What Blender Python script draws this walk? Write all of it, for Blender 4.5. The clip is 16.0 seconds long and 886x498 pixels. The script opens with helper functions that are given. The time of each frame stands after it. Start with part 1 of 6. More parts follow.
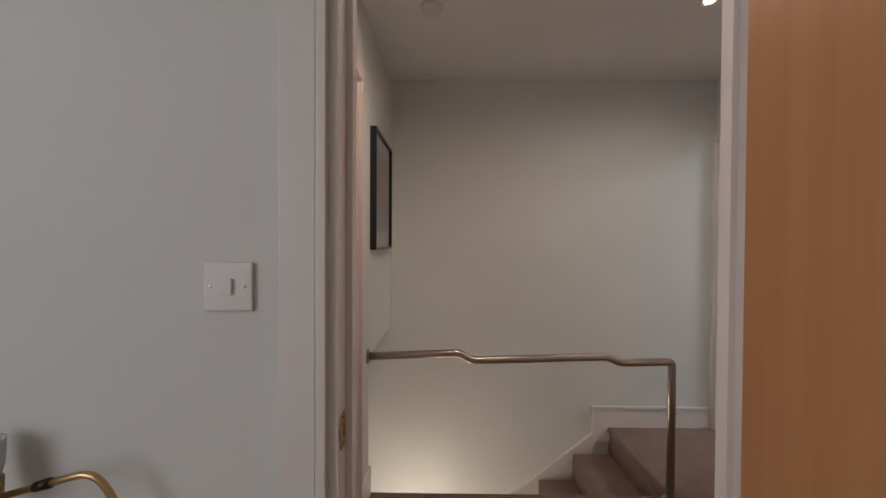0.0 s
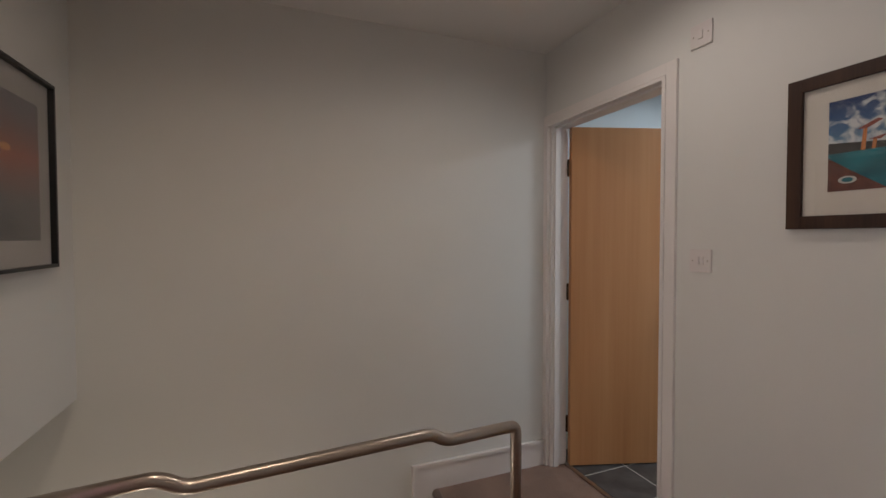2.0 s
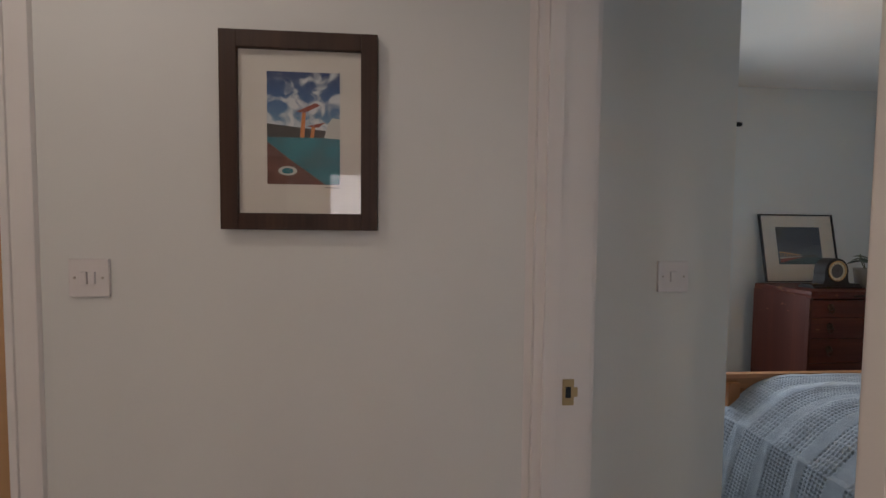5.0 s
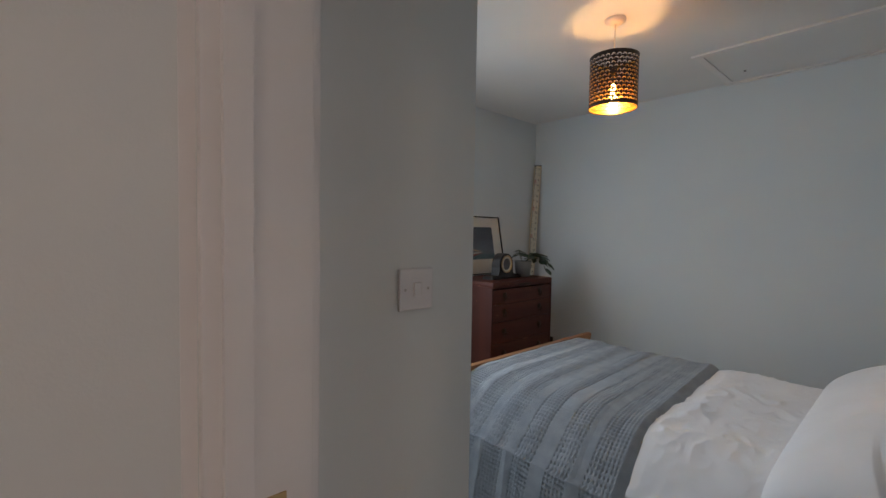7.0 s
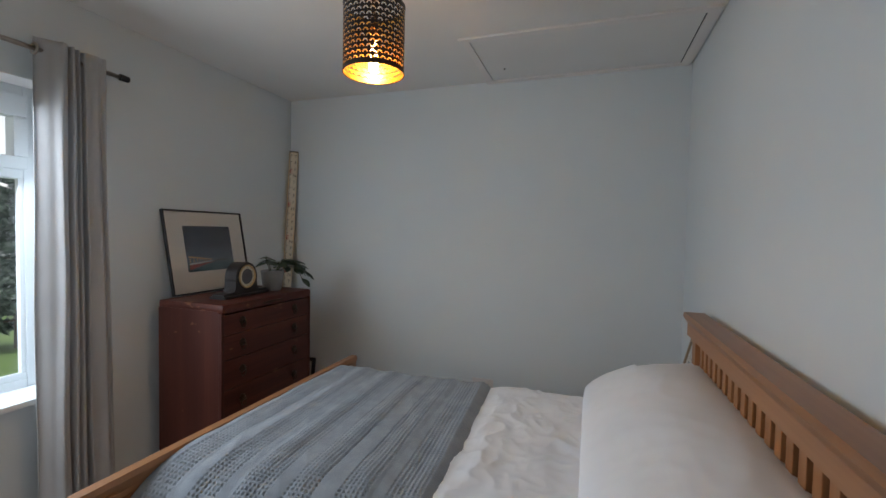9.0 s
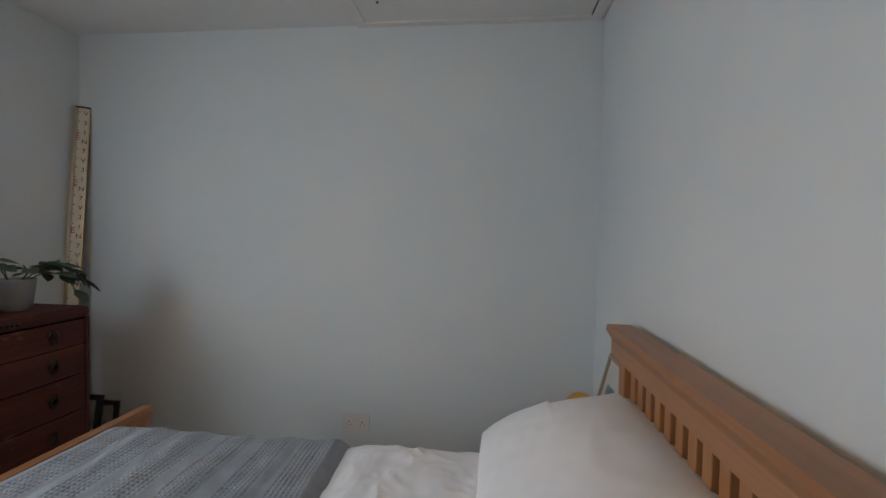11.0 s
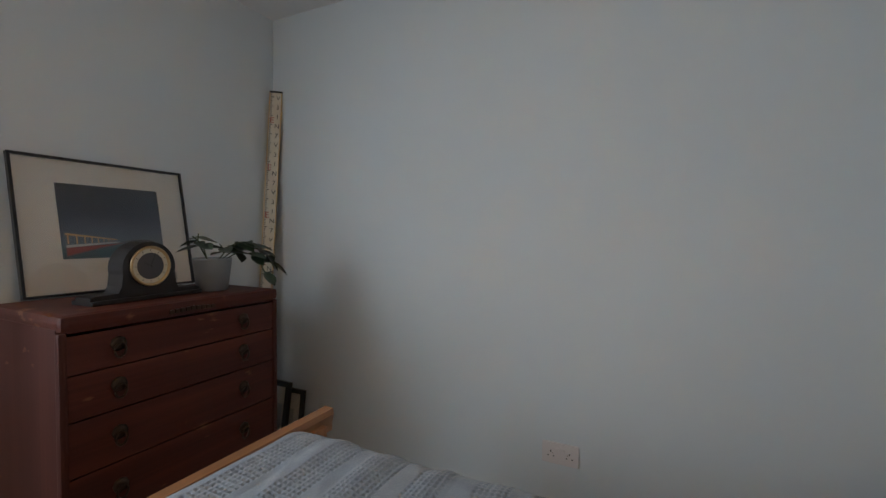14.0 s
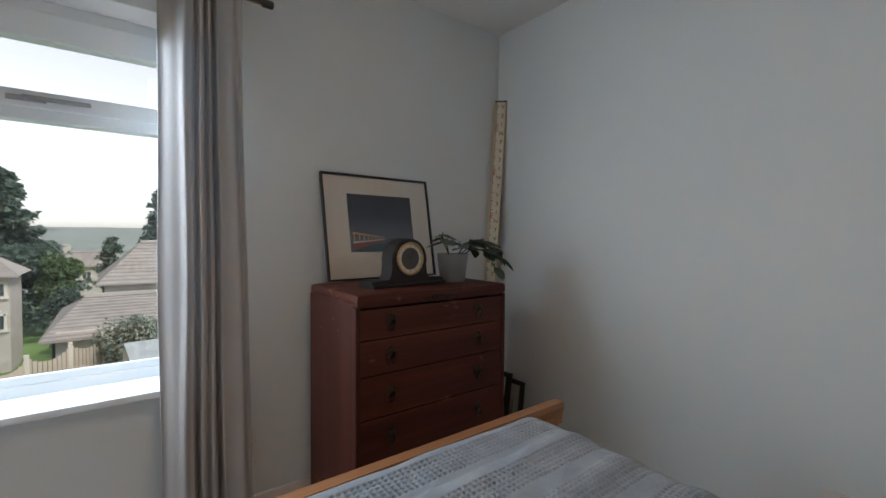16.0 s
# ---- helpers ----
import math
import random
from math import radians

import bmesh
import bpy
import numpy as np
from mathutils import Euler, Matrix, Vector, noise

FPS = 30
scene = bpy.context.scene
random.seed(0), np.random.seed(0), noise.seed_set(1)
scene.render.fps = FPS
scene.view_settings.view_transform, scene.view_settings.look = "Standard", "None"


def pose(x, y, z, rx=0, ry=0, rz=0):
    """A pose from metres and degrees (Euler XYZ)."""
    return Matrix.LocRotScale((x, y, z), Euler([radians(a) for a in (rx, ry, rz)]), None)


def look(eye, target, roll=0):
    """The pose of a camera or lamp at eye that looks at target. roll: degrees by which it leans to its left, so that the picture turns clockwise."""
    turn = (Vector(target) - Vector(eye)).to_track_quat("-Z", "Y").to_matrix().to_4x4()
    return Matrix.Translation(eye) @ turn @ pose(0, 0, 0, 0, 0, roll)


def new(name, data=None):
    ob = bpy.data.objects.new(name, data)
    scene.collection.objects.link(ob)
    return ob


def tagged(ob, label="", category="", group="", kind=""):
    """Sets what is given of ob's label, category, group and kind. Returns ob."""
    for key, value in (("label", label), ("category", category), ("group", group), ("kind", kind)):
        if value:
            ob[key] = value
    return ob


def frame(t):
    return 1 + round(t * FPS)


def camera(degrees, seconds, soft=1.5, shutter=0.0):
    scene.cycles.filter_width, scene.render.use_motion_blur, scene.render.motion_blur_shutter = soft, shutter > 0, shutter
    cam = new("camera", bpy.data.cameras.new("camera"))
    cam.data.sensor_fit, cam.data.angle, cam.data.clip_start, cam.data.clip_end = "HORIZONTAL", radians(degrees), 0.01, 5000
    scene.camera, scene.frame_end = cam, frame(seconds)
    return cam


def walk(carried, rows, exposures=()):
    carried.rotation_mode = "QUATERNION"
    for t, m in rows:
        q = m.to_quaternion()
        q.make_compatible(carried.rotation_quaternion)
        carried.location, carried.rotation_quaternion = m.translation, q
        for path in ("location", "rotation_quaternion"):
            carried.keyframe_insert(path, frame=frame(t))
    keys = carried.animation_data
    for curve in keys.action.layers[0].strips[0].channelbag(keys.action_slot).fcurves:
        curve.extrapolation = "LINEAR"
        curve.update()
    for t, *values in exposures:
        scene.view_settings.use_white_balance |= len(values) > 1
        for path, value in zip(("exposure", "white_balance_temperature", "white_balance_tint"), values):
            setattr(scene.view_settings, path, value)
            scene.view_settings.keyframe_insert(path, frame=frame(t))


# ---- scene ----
cam = camera(91.8, 16.0)
PATH = [
    (0, (0.65, -0.984, 1.292), (0.621, 1.015, 1.26), 0.3),
    (0.2, (0.681, -0.868, 1.316), (0.673, 1.132, 1.275), 0.0),
    (0.4, (0.742, -0.756, 1.335), (0.703, 1.243, 1.283), 0.5),
    (0.5, (0.773, -0.703, 1.341), (0.721, 1.296, 1.28), 0.3),
    (0.6, (0.786, -0.646, 1.357), (0.74, 1.353, 1.289), 0.4),
    (0.8, (0.816, -0.553, 1.373), (0.781, 1.446, 1.292), 0.5),
    (1, (0.827, -0.453, 1.339), (0.854, 1.546, 1.287), 0.2),
    (1.5, (0.907, -0.256, 1.355), (1.267, 1.711, 1.299), 0.3),
    (1.8, (0.963, -0.179, 1.359), (1.543, 1.734, 1.301), 0.4),
    (2, (0.993, -0.11, 1.353), (1.724, 1.751, 1.299), -0.1),
    (2.2, (1.014, -0.077, 1.357), (1.869, 1.731, 1.311), 0.4),
    (2.5, (1.042, -0.018, 1.373), (2.106, 1.674, 1.319), 0.3),
    (3, (1.1, 0.054, 1.365), (2.553, 1.428, 1.321), 0.4),
    (5.3, (1.523, 0.317, 1.383), (3.49, -0.034, 1.296), 0.5),
    (5.5, (1.566, 0.297, 1.375), (3.505, -0.185, 1.297), 0.4),
    (6, (1.671, 0.247, 1.375), (3.504, -0.548, 1.297), 0.5),
    (6.5, (1.775, 0.204, 1.374), (3.452, -0.884, 1.3), 0.5),
    (7, (1.899, 0.138, 1.376), (3.387, -1.196, 1.296), 0.9),
    (7.5, (2.009, 0.01, 1.408), (3.267, -1.543, 1.328), 0.9),
    (8, (2.101, -0.166, 1.416), (3.151, -1.866, 1.338), 1.1),
    (8.5, (2.147, -0.313, 1.427), (3.004, -2.118, 1.35), 1.1),
    (9, (2.163, -0.458, 1.409), (2.808, -2.35, 1.333), 1.1),
    (9.5, (2.131, -0.633, 1.391), (2.58, -2.581, 1.325), 1.3),
    (10, (2.095, -0.827, 1.397), (2.398, -2.802, 1.317), 1.0),
    (10.2, (2.101, -0.887, 1.392), (2.345, -2.871, 1.327), 1.5),
    (12.3, (2.307, -1.536, 1.332), (2.515, -3.523, 1.255), 1.0),
    (12.5, (2.342, -1.571, 1.328), (2.609, -3.551, 1.246), 1.0),
    (13, (2.428, -1.618, 1.282), (2.9, -3.561, 1.211), 0.7),
    (13.5, (2.483, -1.598, 1.27), (3.16, -3.478, 1.199), 0.6),
    (14, (2.506, -1.578, 1.248), (3.392, -3.37, 1.182), 0.5),
    (14.5, (2.526, -1.563, 1.229), (3.61, -3.242, 1.163), 0.4),
    (15, (2.546, -1.542, 1.224), (3.811, -3.089, 1.149), 0.4),
    (15.5, (2.552, -1.517, 1.221), (3.99, -2.905, 1.156), 0.3),
    (16, (2.56, -1.479, 1.231), (4.147, -2.694, 1.167), 0.4),
]
walk(cam, [(t, look(eye, target, roll)) for t, eye, target, roll in PATH], exposures=[(0, 1.55), (1.5, 1.41), (3, 1.29), (5.3, 1.27), (7, 1.23), (9, 1.38), (10.2, 1.38), (12.3, 1.43), (14, 1.46), (16, 1.54)])

# ---- world and light ----
world = bpy.data.worlds.new("world")
scene.world = world
world.use_nodes = True
wn = world.node_tree.nodes
sky = wn.new("ShaderNodeTexSky")
sky.sky_type, sky.sun_disc = "NISHITA", False
sky.sun_elevation, sky.sun_rotation = radians(48), radians(232)
sky.air_density, sky.dust_density, sky.ozone_density = 1.0, 1.2, 1.0
hsv = wn.new("ShaderNodeHueSaturation")
hsv.inputs["Saturation"].default_value = 0.25
world.node_tree.links.new(sky.outputs[0], hsv.inputs["Color"])
world.node_tree.links.new(hsv.outputs[0], wn["Background"].inputs[0])
wn["Background"].inputs[1].default_value = 0.085
scene.view_settings.exposure = 1.3


def lamp(name, kind, place, target, watts, color, size=0.3, size_y=None, angle=0.0, radius=0.03, blend=0.25):
    data = bpy.data.lights.new(name, kind)
    data.energy, data.color = watts, color
    if kind == "AREA":
        data.shape = "RECTANGLE" if size_y else "SQUARE"
        data.size = size
        if size_y:
            data.size_y = size_y
    elif kind == "SUN":
        data.angle = angle
    else:
        data.shadow_soft_size = radius
        if kind == "SPOT":
            data.spot_size, data.spot_blend = radians(angle), blend
    ob = new(name, data)
    ob.matrix_world = look(place, target)
    return ob


SUN_DIR = Vector((math.sin(radians(232)) * math.cos(radians(48)), math.cos(radians(232)) * math.cos(radians(48)), math.sin(radians(48))))
lamp("sun", "SUN", SUN_DIR * 40, (0, 0, 0), 1.25, (1.0, 0.96, 0.9), angle=radians(14))
lamp("window_light", "AREA", (4.44, -1.19, 1.42), (3.41, -1.76, 0.75), 9.0, (0.78, 0.882, 1.0), 0.94, 1.1)
lamp("pendant_bulb", "POINT", (2.945, -1.91, 2.06), (2.9, -1.91, 0), 1.3, (1.0, 0.67, 0.33), radius=0.03)
lamp("downlight_glow", "SPOT", (1.86, 1.06, 2.405), (1.86, 1.06, 0), 3.9, (1.0, 0.885, 0.80), angle=172, radius=0.045, blend=0.6)
# second landing spot, added out of view to even out the wall light
lamp("landing_fill_spot", "SPOT", (0.80, 0.56, 2.405), (0.80, 0.56, 0), 8.2, (1.0, 0.81, 0.64), angle=170, radius=0.045, blend=0.7)
lamp("stair_lamp", "POINT", (0.42, 1.55, -0.6), (0.42, 1.55, -2), 2.5, (1.0, 0.88, 0.72), radius=0.06)
# added lamp, no window built here; brightens the study wall and door
lamp("study_fill", "AREA", (-1.45, -2.0, 1.5), (1.1, -0.7, 1.1), 9.2, (0.98, 0.97, 1.0), 2.0, 1.7)
# unseen area lamp added to brighten the pink room; its walls are closed
lamp("nursery_fill", "AREA", (-2.1, 0.9, 1.5), (0.1, 1.0, 1.1), 6.2, (1.0, 0.93, 0.96), 1.0, 1.1)
# added cool fill without a fitting, brightens the bathroom past its door
lamp("bathroom_fill", "AREA", (3.8, 1.2, 2.38), (3.8, 1.2, 0), 7, (0.9, 0.95, 1.0), 0.4)

# ---- materials ----


def nodes_of(name):
    m = bpy.data.materials.new(name)
    m.use_nodes = True
    t = m.node_tree
    return m, t, t.nodes["Principled BSDF"]


def noise_node(t, scale, detail=3.0, coords="Object", stretch=(1, 1, 1)):
    tc = t.nodes.new("ShaderNodeTexCoord")
    mp = t.nodes.new("ShaderNodeMapping")
    mp.inputs["Scale"].default_value = stretch
    n = t.nodes.new("ShaderNodeTexNoise")
    n.inputs["Scale"].default_value, n.inputs["Detail"].default_value = scale, detail
    t.links.new(tc.outputs[coords], mp.inputs[0])
    t.links.new(mp.outputs[0], n.inputs["Vector"])
    return n


def ramp_node(t, source, stops):
    r = t.nodes.new("ShaderNodeValToRGB")
    while len(r.color_ramp.elements) < len(stops):
        r.color_ramp.elements.new(0.5)
    for e, (p, c) in zip(r.color_ramp.elements, stops):
        e.position, e.color = p, (*c, 1)
    t.links.new(source, r.inputs[0])
    return r


def surface(name, a, b, scale=6.0, rough=0.6, bump=0.1, fine=120.0, metal=0.0, stretch=(1, 1, 1), sheen=0.0, distance=0.002):
    """Two close colours mixed by a broad noise, with fine relief."""
    m, t, p = nodes_of(name)
    n = noise_node(t, scale, 4.0, stretch=stretch)
    r = ramp_node(t, n.outputs["Fac"], [(0.3, a), (0.7, b)])
    t.links.new(r.outputs[0], p.inputs["Base Color"])
    p.inputs["Metallic"].default_value = metal
    p.inputs["Sheen Weight"].default_value = sheen
    f = noise_node(t, fine, 4.0, stretch=stretch)
    mr = t.nodes.new("ShaderNodeMapRange")
    mr.inputs["To Min"].default_value, mr.inputs["To Max"].default_value = max(rough - 0.08, 0.02), min(rough + 0.1, 1)
    t.links.new(n.outputs["Fac"], mr.inputs[0])
    t.links.new(mr.outputs[0], p.inputs["Roughness"])
    bm_ = t.nodes.new("ShaderNodeBump")
    bm_.inputs["Strength"].default_value, bm_.inputs["Distance"].default_value = bump, distance
    t.links.new(f.outputs["Fac"], bm_.inputs["Height"])
    t.links.new(bm_.outputs[0], p.inputs["Normal"])
    return m


def wood(name, a, b, c, axis=2, rough=0.45, grain=14.0, coat=0.0, knots=0.0, wear=0.0):
    """Grain drawn out along one axis, over broad bands."""
    m, t, p = nodes_of(name)
    st = [1.0, 1.0, 1.0]
    st[axis] = 0.06
    n = noise_node(t, grain, 6.0, stretch=tuple(st))
    st2 = [1.0, 1.0, 1.0]
    st2[axis] = 0.02
    f = noise_node(t, grain * 9, 3.0, stretch=tuple(st2))
    mix = t.nodes.new("ShaderNodeMath")
    mix.operation = "MULTIPLY_ADD"
    mix.inputs[1].default_value = 0.3
    t.links.new(f.outputs["Fac"], mix.inputs[0])
    sub = t.nodes.new("ShaderNodeMath")
    sub.operation = "MULTIPLY"
    sub.inputs[1].default_value = 0.75
    t.links.new(n.outputs["Fac"], sub.inputs[0])
    t.links.new(sub.outputs[0], mix.inputs[2])
    r = ramp_node(t, mix.outputs[0], [(0.3, a), (0.5, b), (0.72, c)])
    t.links.new(r.outputs[0], p.inputs["Base Color"])
    if knots:
        tc = t.nodes.new("ShaderNodeTexCoord")
        mp = t.nodes.new("ShaderNodeMapping")
        sc = [1.0, 1.0, 1.0]
        sc[axis] = 0.45
        mp.inputs["Scale"].default_value = sc
        vo = t.nodes.new("ShaderNodeTexVoronoi")
        vo.inputs["Scale"].default_value = knots
        t.links.new(tc.outputs["Object"], mp.inputs[0])
        t.links.new(mp.outputs[0], vo.inputs["Vector"])
        kr = ramp_node(t, vo.outputs["Distance"], [(0.06, (0.32, 0.25, 0.2)), (0.11, (1, 1, 1))])
        mu = t.nodes.new("ShaderNodeMix")
        mu.data_type, mu.blend_type = "RGBA", "MULTIPLY"
        mu.inputs[0].default_value = 1.0
        t.links.new(r.outputs[0], mu.inputs[6])
        t.links.new(kr.outputs[0], mu.inputs[7])
        t.links.new(mu.outputs[2], p.inputs["Base Color"])
    if wear:
        w1, w2 = noise_node(t, 34.0, 5.0, stretch=(0.5, 0.35, 1.0)), noise_node(t, 5.0, 2.0)
        pr_ = t.nodes.new("ShaderNodeMath")
        pr_.operation = "MULTIPLY"
        t.links.new(w1.outputs["Fac"], pr_.inputs[0])
        t.links.new(w2.outputs["Fac"], pr_.inputs[1])
        wr = ramp_node(t, pr_.outputs[0], [(0.37, (0, 0, 0)), (0.42, (wear, wear, wear))])
        mu = t.nodes.new("ShaderNodeMix")
        mu.data_type = "RGBA"
        t.links.new(wr.outputs[0], mu.inputs[0])
        t.links.new(r.outputs[0], mu.inputs[6])
        mu.inputs[7].default_value = (0.24, 0.11, 0.06, 1)
        t.links.new(mu.outputs[2], p.inputs["Base Color"])
    p.inputs["Roughness"].default_value = rough
    p.inputs["Coat Weight"].default_value = coat
    p.inputs["Coat Roughness"].default_value = 0.25
    bm_ = t.nodes.new("ShaderNodeBump")
    bm_.inputs["Strength"].default_value, bm_.inputs["Distance"].default_value = 0.15, 0.001
    t.links.new(f.outputs["Fac"], bm_.inputs["Height"])
    t.links.new(bm_.outputs[0], p.inputs["Normal"])
    return m


def plain(name, c, rough=0.5, metal=0.0, emit=None, power=0.0, coat=0.0):
    m, t, p = nodes_of(name)
    p.inputs["Base Color"].default_value = (*c, 1)
    p.inputs["Roughness"].default_value, p.inputs["Metallic"].default_value = rough, metal
    p.inputs["Coat Weight"].default_value = coat
    if emit:
        p.inputs["Emission Color"].default_value = (*emit, 1)
        p.inputs["Emission Strength"].default_value = power
    return m


M_WALL = surface("wall_paint", (0.66, 0.65, 0.625), (0.71, 0.70, 0.675), 1.2, 0.75, 0.12, 260)
M_BED_WALL = surface("bedroom_paint", (0.628, 0.664, 0.682), (0.664, 0.70, 0.718), 1.2, 0.75, 0.12, 260)
M_CEIL = surface("ceiling_paint", (0.72, 0.70, 0.68), (0.77, 0.75, 0.73), 1.5, 0.85, 0.1, 200)
M_PINK = surface("pink_paint", (0.655, 0.53, 0.56), (0.695, 0.57, 0.60), 1.5, 0.75, 0.1, 260)
M_BLUE_WALL = surface("bathroom_paint", (0.66, 0.72, 0.75), (0.70, 0.76, 0.79), 1.5, 0.6, 0.1, 260)
M_TRIM = surface("gloss_white_paint", (0.73, 0.68, 0.655), (0.78, 0.735, 0.71), 3.0, 0.32, 0.06, 180)
M_CARPET = surface("brown_carpet", (0.17, 0.09, 0.06), (0.29, 0.165, 0.115), 7.0, 0.95, 1.0, 420, sheen=0.3, distance=0.006)
M_BEIGE = surface("beige_carpet", (0.42, 0.385, 0.34), (0.50, 0.46, 0.41), 8.0, 0.95, 1.0, 420, sheen=0.3, distance=0.006)
M_DOOR = wood("oak_veneer", (0.42, 0.178, 0.067), (0.49, 0.225, 0.09), (0.55, 0.275, 0.12), 2, 0.4, 7.0)
M_STEEL = surface("brushed_steel", (0.40, 0.345, 0.30), (0.50, 0.44, 0.39), 30, 0.3, 0.1, 300, metal=1.0, stretch=(0.1, 1, 1))
M_NICKEL = plain("grey_nickel", (0.42, 0.43, 0.44), 0.35, 0.8)
M_BRASS = plain("satin_brass", (0.55, 0.38, 0.2), 0.3, 1.0)
M_DARKBRONZE = plain("dark_bronze", (0.06, 0.04, 0.028), 0.4, 0.9)
M_PLASTIC = plain("white_plastic", (0.69, 0.64, 0.625), 0.3)
M_BLACK = plain("black_lacquer", (0.012, 0.012, 0.013), 0.3)
M_SLATE = surface("slate_tile", (0.035, 0.034, 0.035), (0.10, 0.096, 0.095), 9.0, 0.4, 0.4, 60, distance=0.003)
M_GROUT = surface("pale_grout", (0.50, 0.49, 0.46), (0.58, 0.57, 0.54), 20.0, 0.9, 0.3, 200)
M_MAHOG = wood("mahogany", (0.034, 0.007, 0.004), (0.065, 0.014, 0.008), (0.105, 0.027, 0.015), 1, 0.5, 10.0, coat=0.0, wear=0.6)
M_MAHOG_V = wood("mahogany_side", (0.042, 0.0095, 0.006), (0.056, 0.013, 0.008), (0.074, 0.019, 0.011), 2, 0.55, 10.0, coat=0.0, wear=0.6)
M_PINE = wood("waxed_pine", (0.235, 0.100, 0.042), (0.31, 0.138, 0.058), (0.39, 0.19, 0.085), 1, 0.42, 9.0, coat=0.15, knots=6.0)
M_PINE_V = wood("waxed_pine_slat", (0.24, 0.095, 0.036), (0.33, 0.14, 0.052), (0.42, 0.195, 0.08), 2, 0.42, 9.0, coat=0.15)
M_WALNUT = wood("walnut_frame", (0.018, 0.008, 0.005), (0.035, 0.016, 0.010), (0.06, 0.028, 0.016), 2, 0.5, 12.0)
M_MAT = surface("mount_board", (0.62, 0.58, 0.52), (0.66, 0.62, 0.56), 5, 0.9, 0.05, 300)
M_LINEN = surface("white_cotton", (0.73, 0.755, 0.80), (0.78, 0.805, 0.85), 5.0, 0.9, 0.25, 500, sheen=0.2, distance=0.001)
M_GREY_KNIT = surface("blue_grey_knit", (0.20, 0.232, 0.27), (0.275, 0.312, 0.355), 16.0, 0.95, 0.8, 380, sheen=0.3, distance=0.002)
M_CURTAIN = surface("grey_curtain", (0.44, 0.43, 0.43), (0.49, 0.48, 0.475), 5.0, 0.9, 0.5, 500, sheen=0.2, distance=0.001)
for m_ in (M_MAHOG, M_MAHOG_V, M_WALNUT):
    m_.node_tree.nodes["Principled BSDF"].inputs["Specular IOR Level"].default_value = 0.3
t_, p_ = M_CURTAIN.node_tree, M_CURTAIN.node_tree.nodes["Principled BSDF"]
tr_, mx_ = t_.nodes.new("ShaderNodeBsdfTranslucent"), t_.nodes.new("ShaderNodeMixShader")
tr_.inputs[0].default_value, mx_.inputs[0].default_value = (0.55, 0.62, 0.68, 1), 0.15
t_.links.new(p_.outputs[0], mx_.inputs[1])
t_.links.new(tr_.outputs[0], mx_.inputs[2])
t_.links.new(mx_.outputs[0], t_.nodes["Material Output"].inputs[0])
M_UPVC = plain("white_upvc", (0.74, 0.78, 0.80), 0.3)

# ---- builders ----


def bm_box(bm, x0, x1, y0, y1, z0, z1, bevel=0.0):
    m = Matrix.Translation(((x0 + x1) / 2, (y0 + y1) / 2, (z0 + z1) / 2)) @ Matrix.Diagonal((x1 - x0, y1 - y0, z1 - z0, 1))
    r = bmesh.ops.create_cube(bm, size=1, matrix=m)
    if bevel > 0:
        es = list({e for v in r["verts"] for e in v.link_edges})
        bmesh.ops.bevel(bm, geom=es, offset=bevel, segments=2, affect="EDGES", profile=0.7)


def finish(bm, name, material, smooth=False):
    me = bpy.data.meshes.new(name)
    bm.to_mesh(me)
    bm.free()
    for m in material if isinstance(material, (list, tuple)) else [material]:
        me.materials.append(m)
    if smooth:
        me.shade_smooth()
    return me


def thing(name, label, category, place=(0, 0, 0), group="", turn=0.0):
    ob = new(name)
    ob.empty_display_size = 0.05
    ob.matrix_basis = pose(*place, 0, 0, turn)
    return tagged(ob, label, category, group)


def part(name, bm, material, parent=None, label="", smooth=False, at=None):
    ob = new(name, finish(bm, name, material, smooth))
    if parent:
        ob.parent = parent
    if at is not None:
        ob.matrix_basis = at
    return tagged(ob, label)


def box_part(name, dims, material, parent=None, bevel=0.0, label="", at=None):
    bm = bmesh.new()
    bm_box(bm, *dims, bevel=bevel)
    return part(name, bm, material, parent, label, at=at)


def structure(name, boxes, material, bevel=0.0, parent=None, label=""):
    bm = bmesh.new()
    for b in boxes:
        bm_box(bm, *b, bevel=bevel)
    ob = part(name, bm, material, parent)
    return tagged(ob, label, kind="structure") if not parent else tagged(ob, label)


def tube(bm, pts, radius, seg=12, cap=True):
    """A round bar along points, with even rings."""
    rings = []
    pts = [Vector(p) for p in pts]
    side = None
    for i, p in enumerate(pts):
        d = (pts[min(i + 1, len(pts) - 1)] - pts[max(i - 1, 0)]).normalized()
        if side is None:
            side = d.orthogonal().normalized()
        side = (side - d * side.dot(d)).normalized()
        up = d.cross(side)
        r = radius(i / (len(pts) - 1)) if callable(radius) else radius
        rings.append([bm.verts.new(p + (side * math.cos(a) + up * math.sin(a)) * r) for a in (2 * math.pi * k / seg for k in range(seg))])
    for a, b in zip(rings, rings[1:]):
        for k in range(seg):
            bm.faces.new((a[k], a[(k + 1) % seg], b[(k + 1) % seg], b[k]))
    if cap:
        bm.faces.new(list(reversed(rings[0])))
        bm.faces.new(rings[-1])


def rounded(pts, radius, steps=6):
    """Points with their inner corners rounded."""
    pts = [Vector(p) for p in pts]
    out = [pts[0]]
    for a, b, c in zip(pts, pts[1:], pts[2:]):
        r = min(radius, (a - b).length * 0.45, (c - b).length * 0.45)
        p, q = b + (a - b).normalized() * r, b + (c - b).normalized() * r
        for k in range(steps + 1):
            s = k / steps
            out.append(p * (1 - s) ** 2 + b * 2 * s * (1 - s) + q * s * s)
    out.append(pts[-1])
    return out


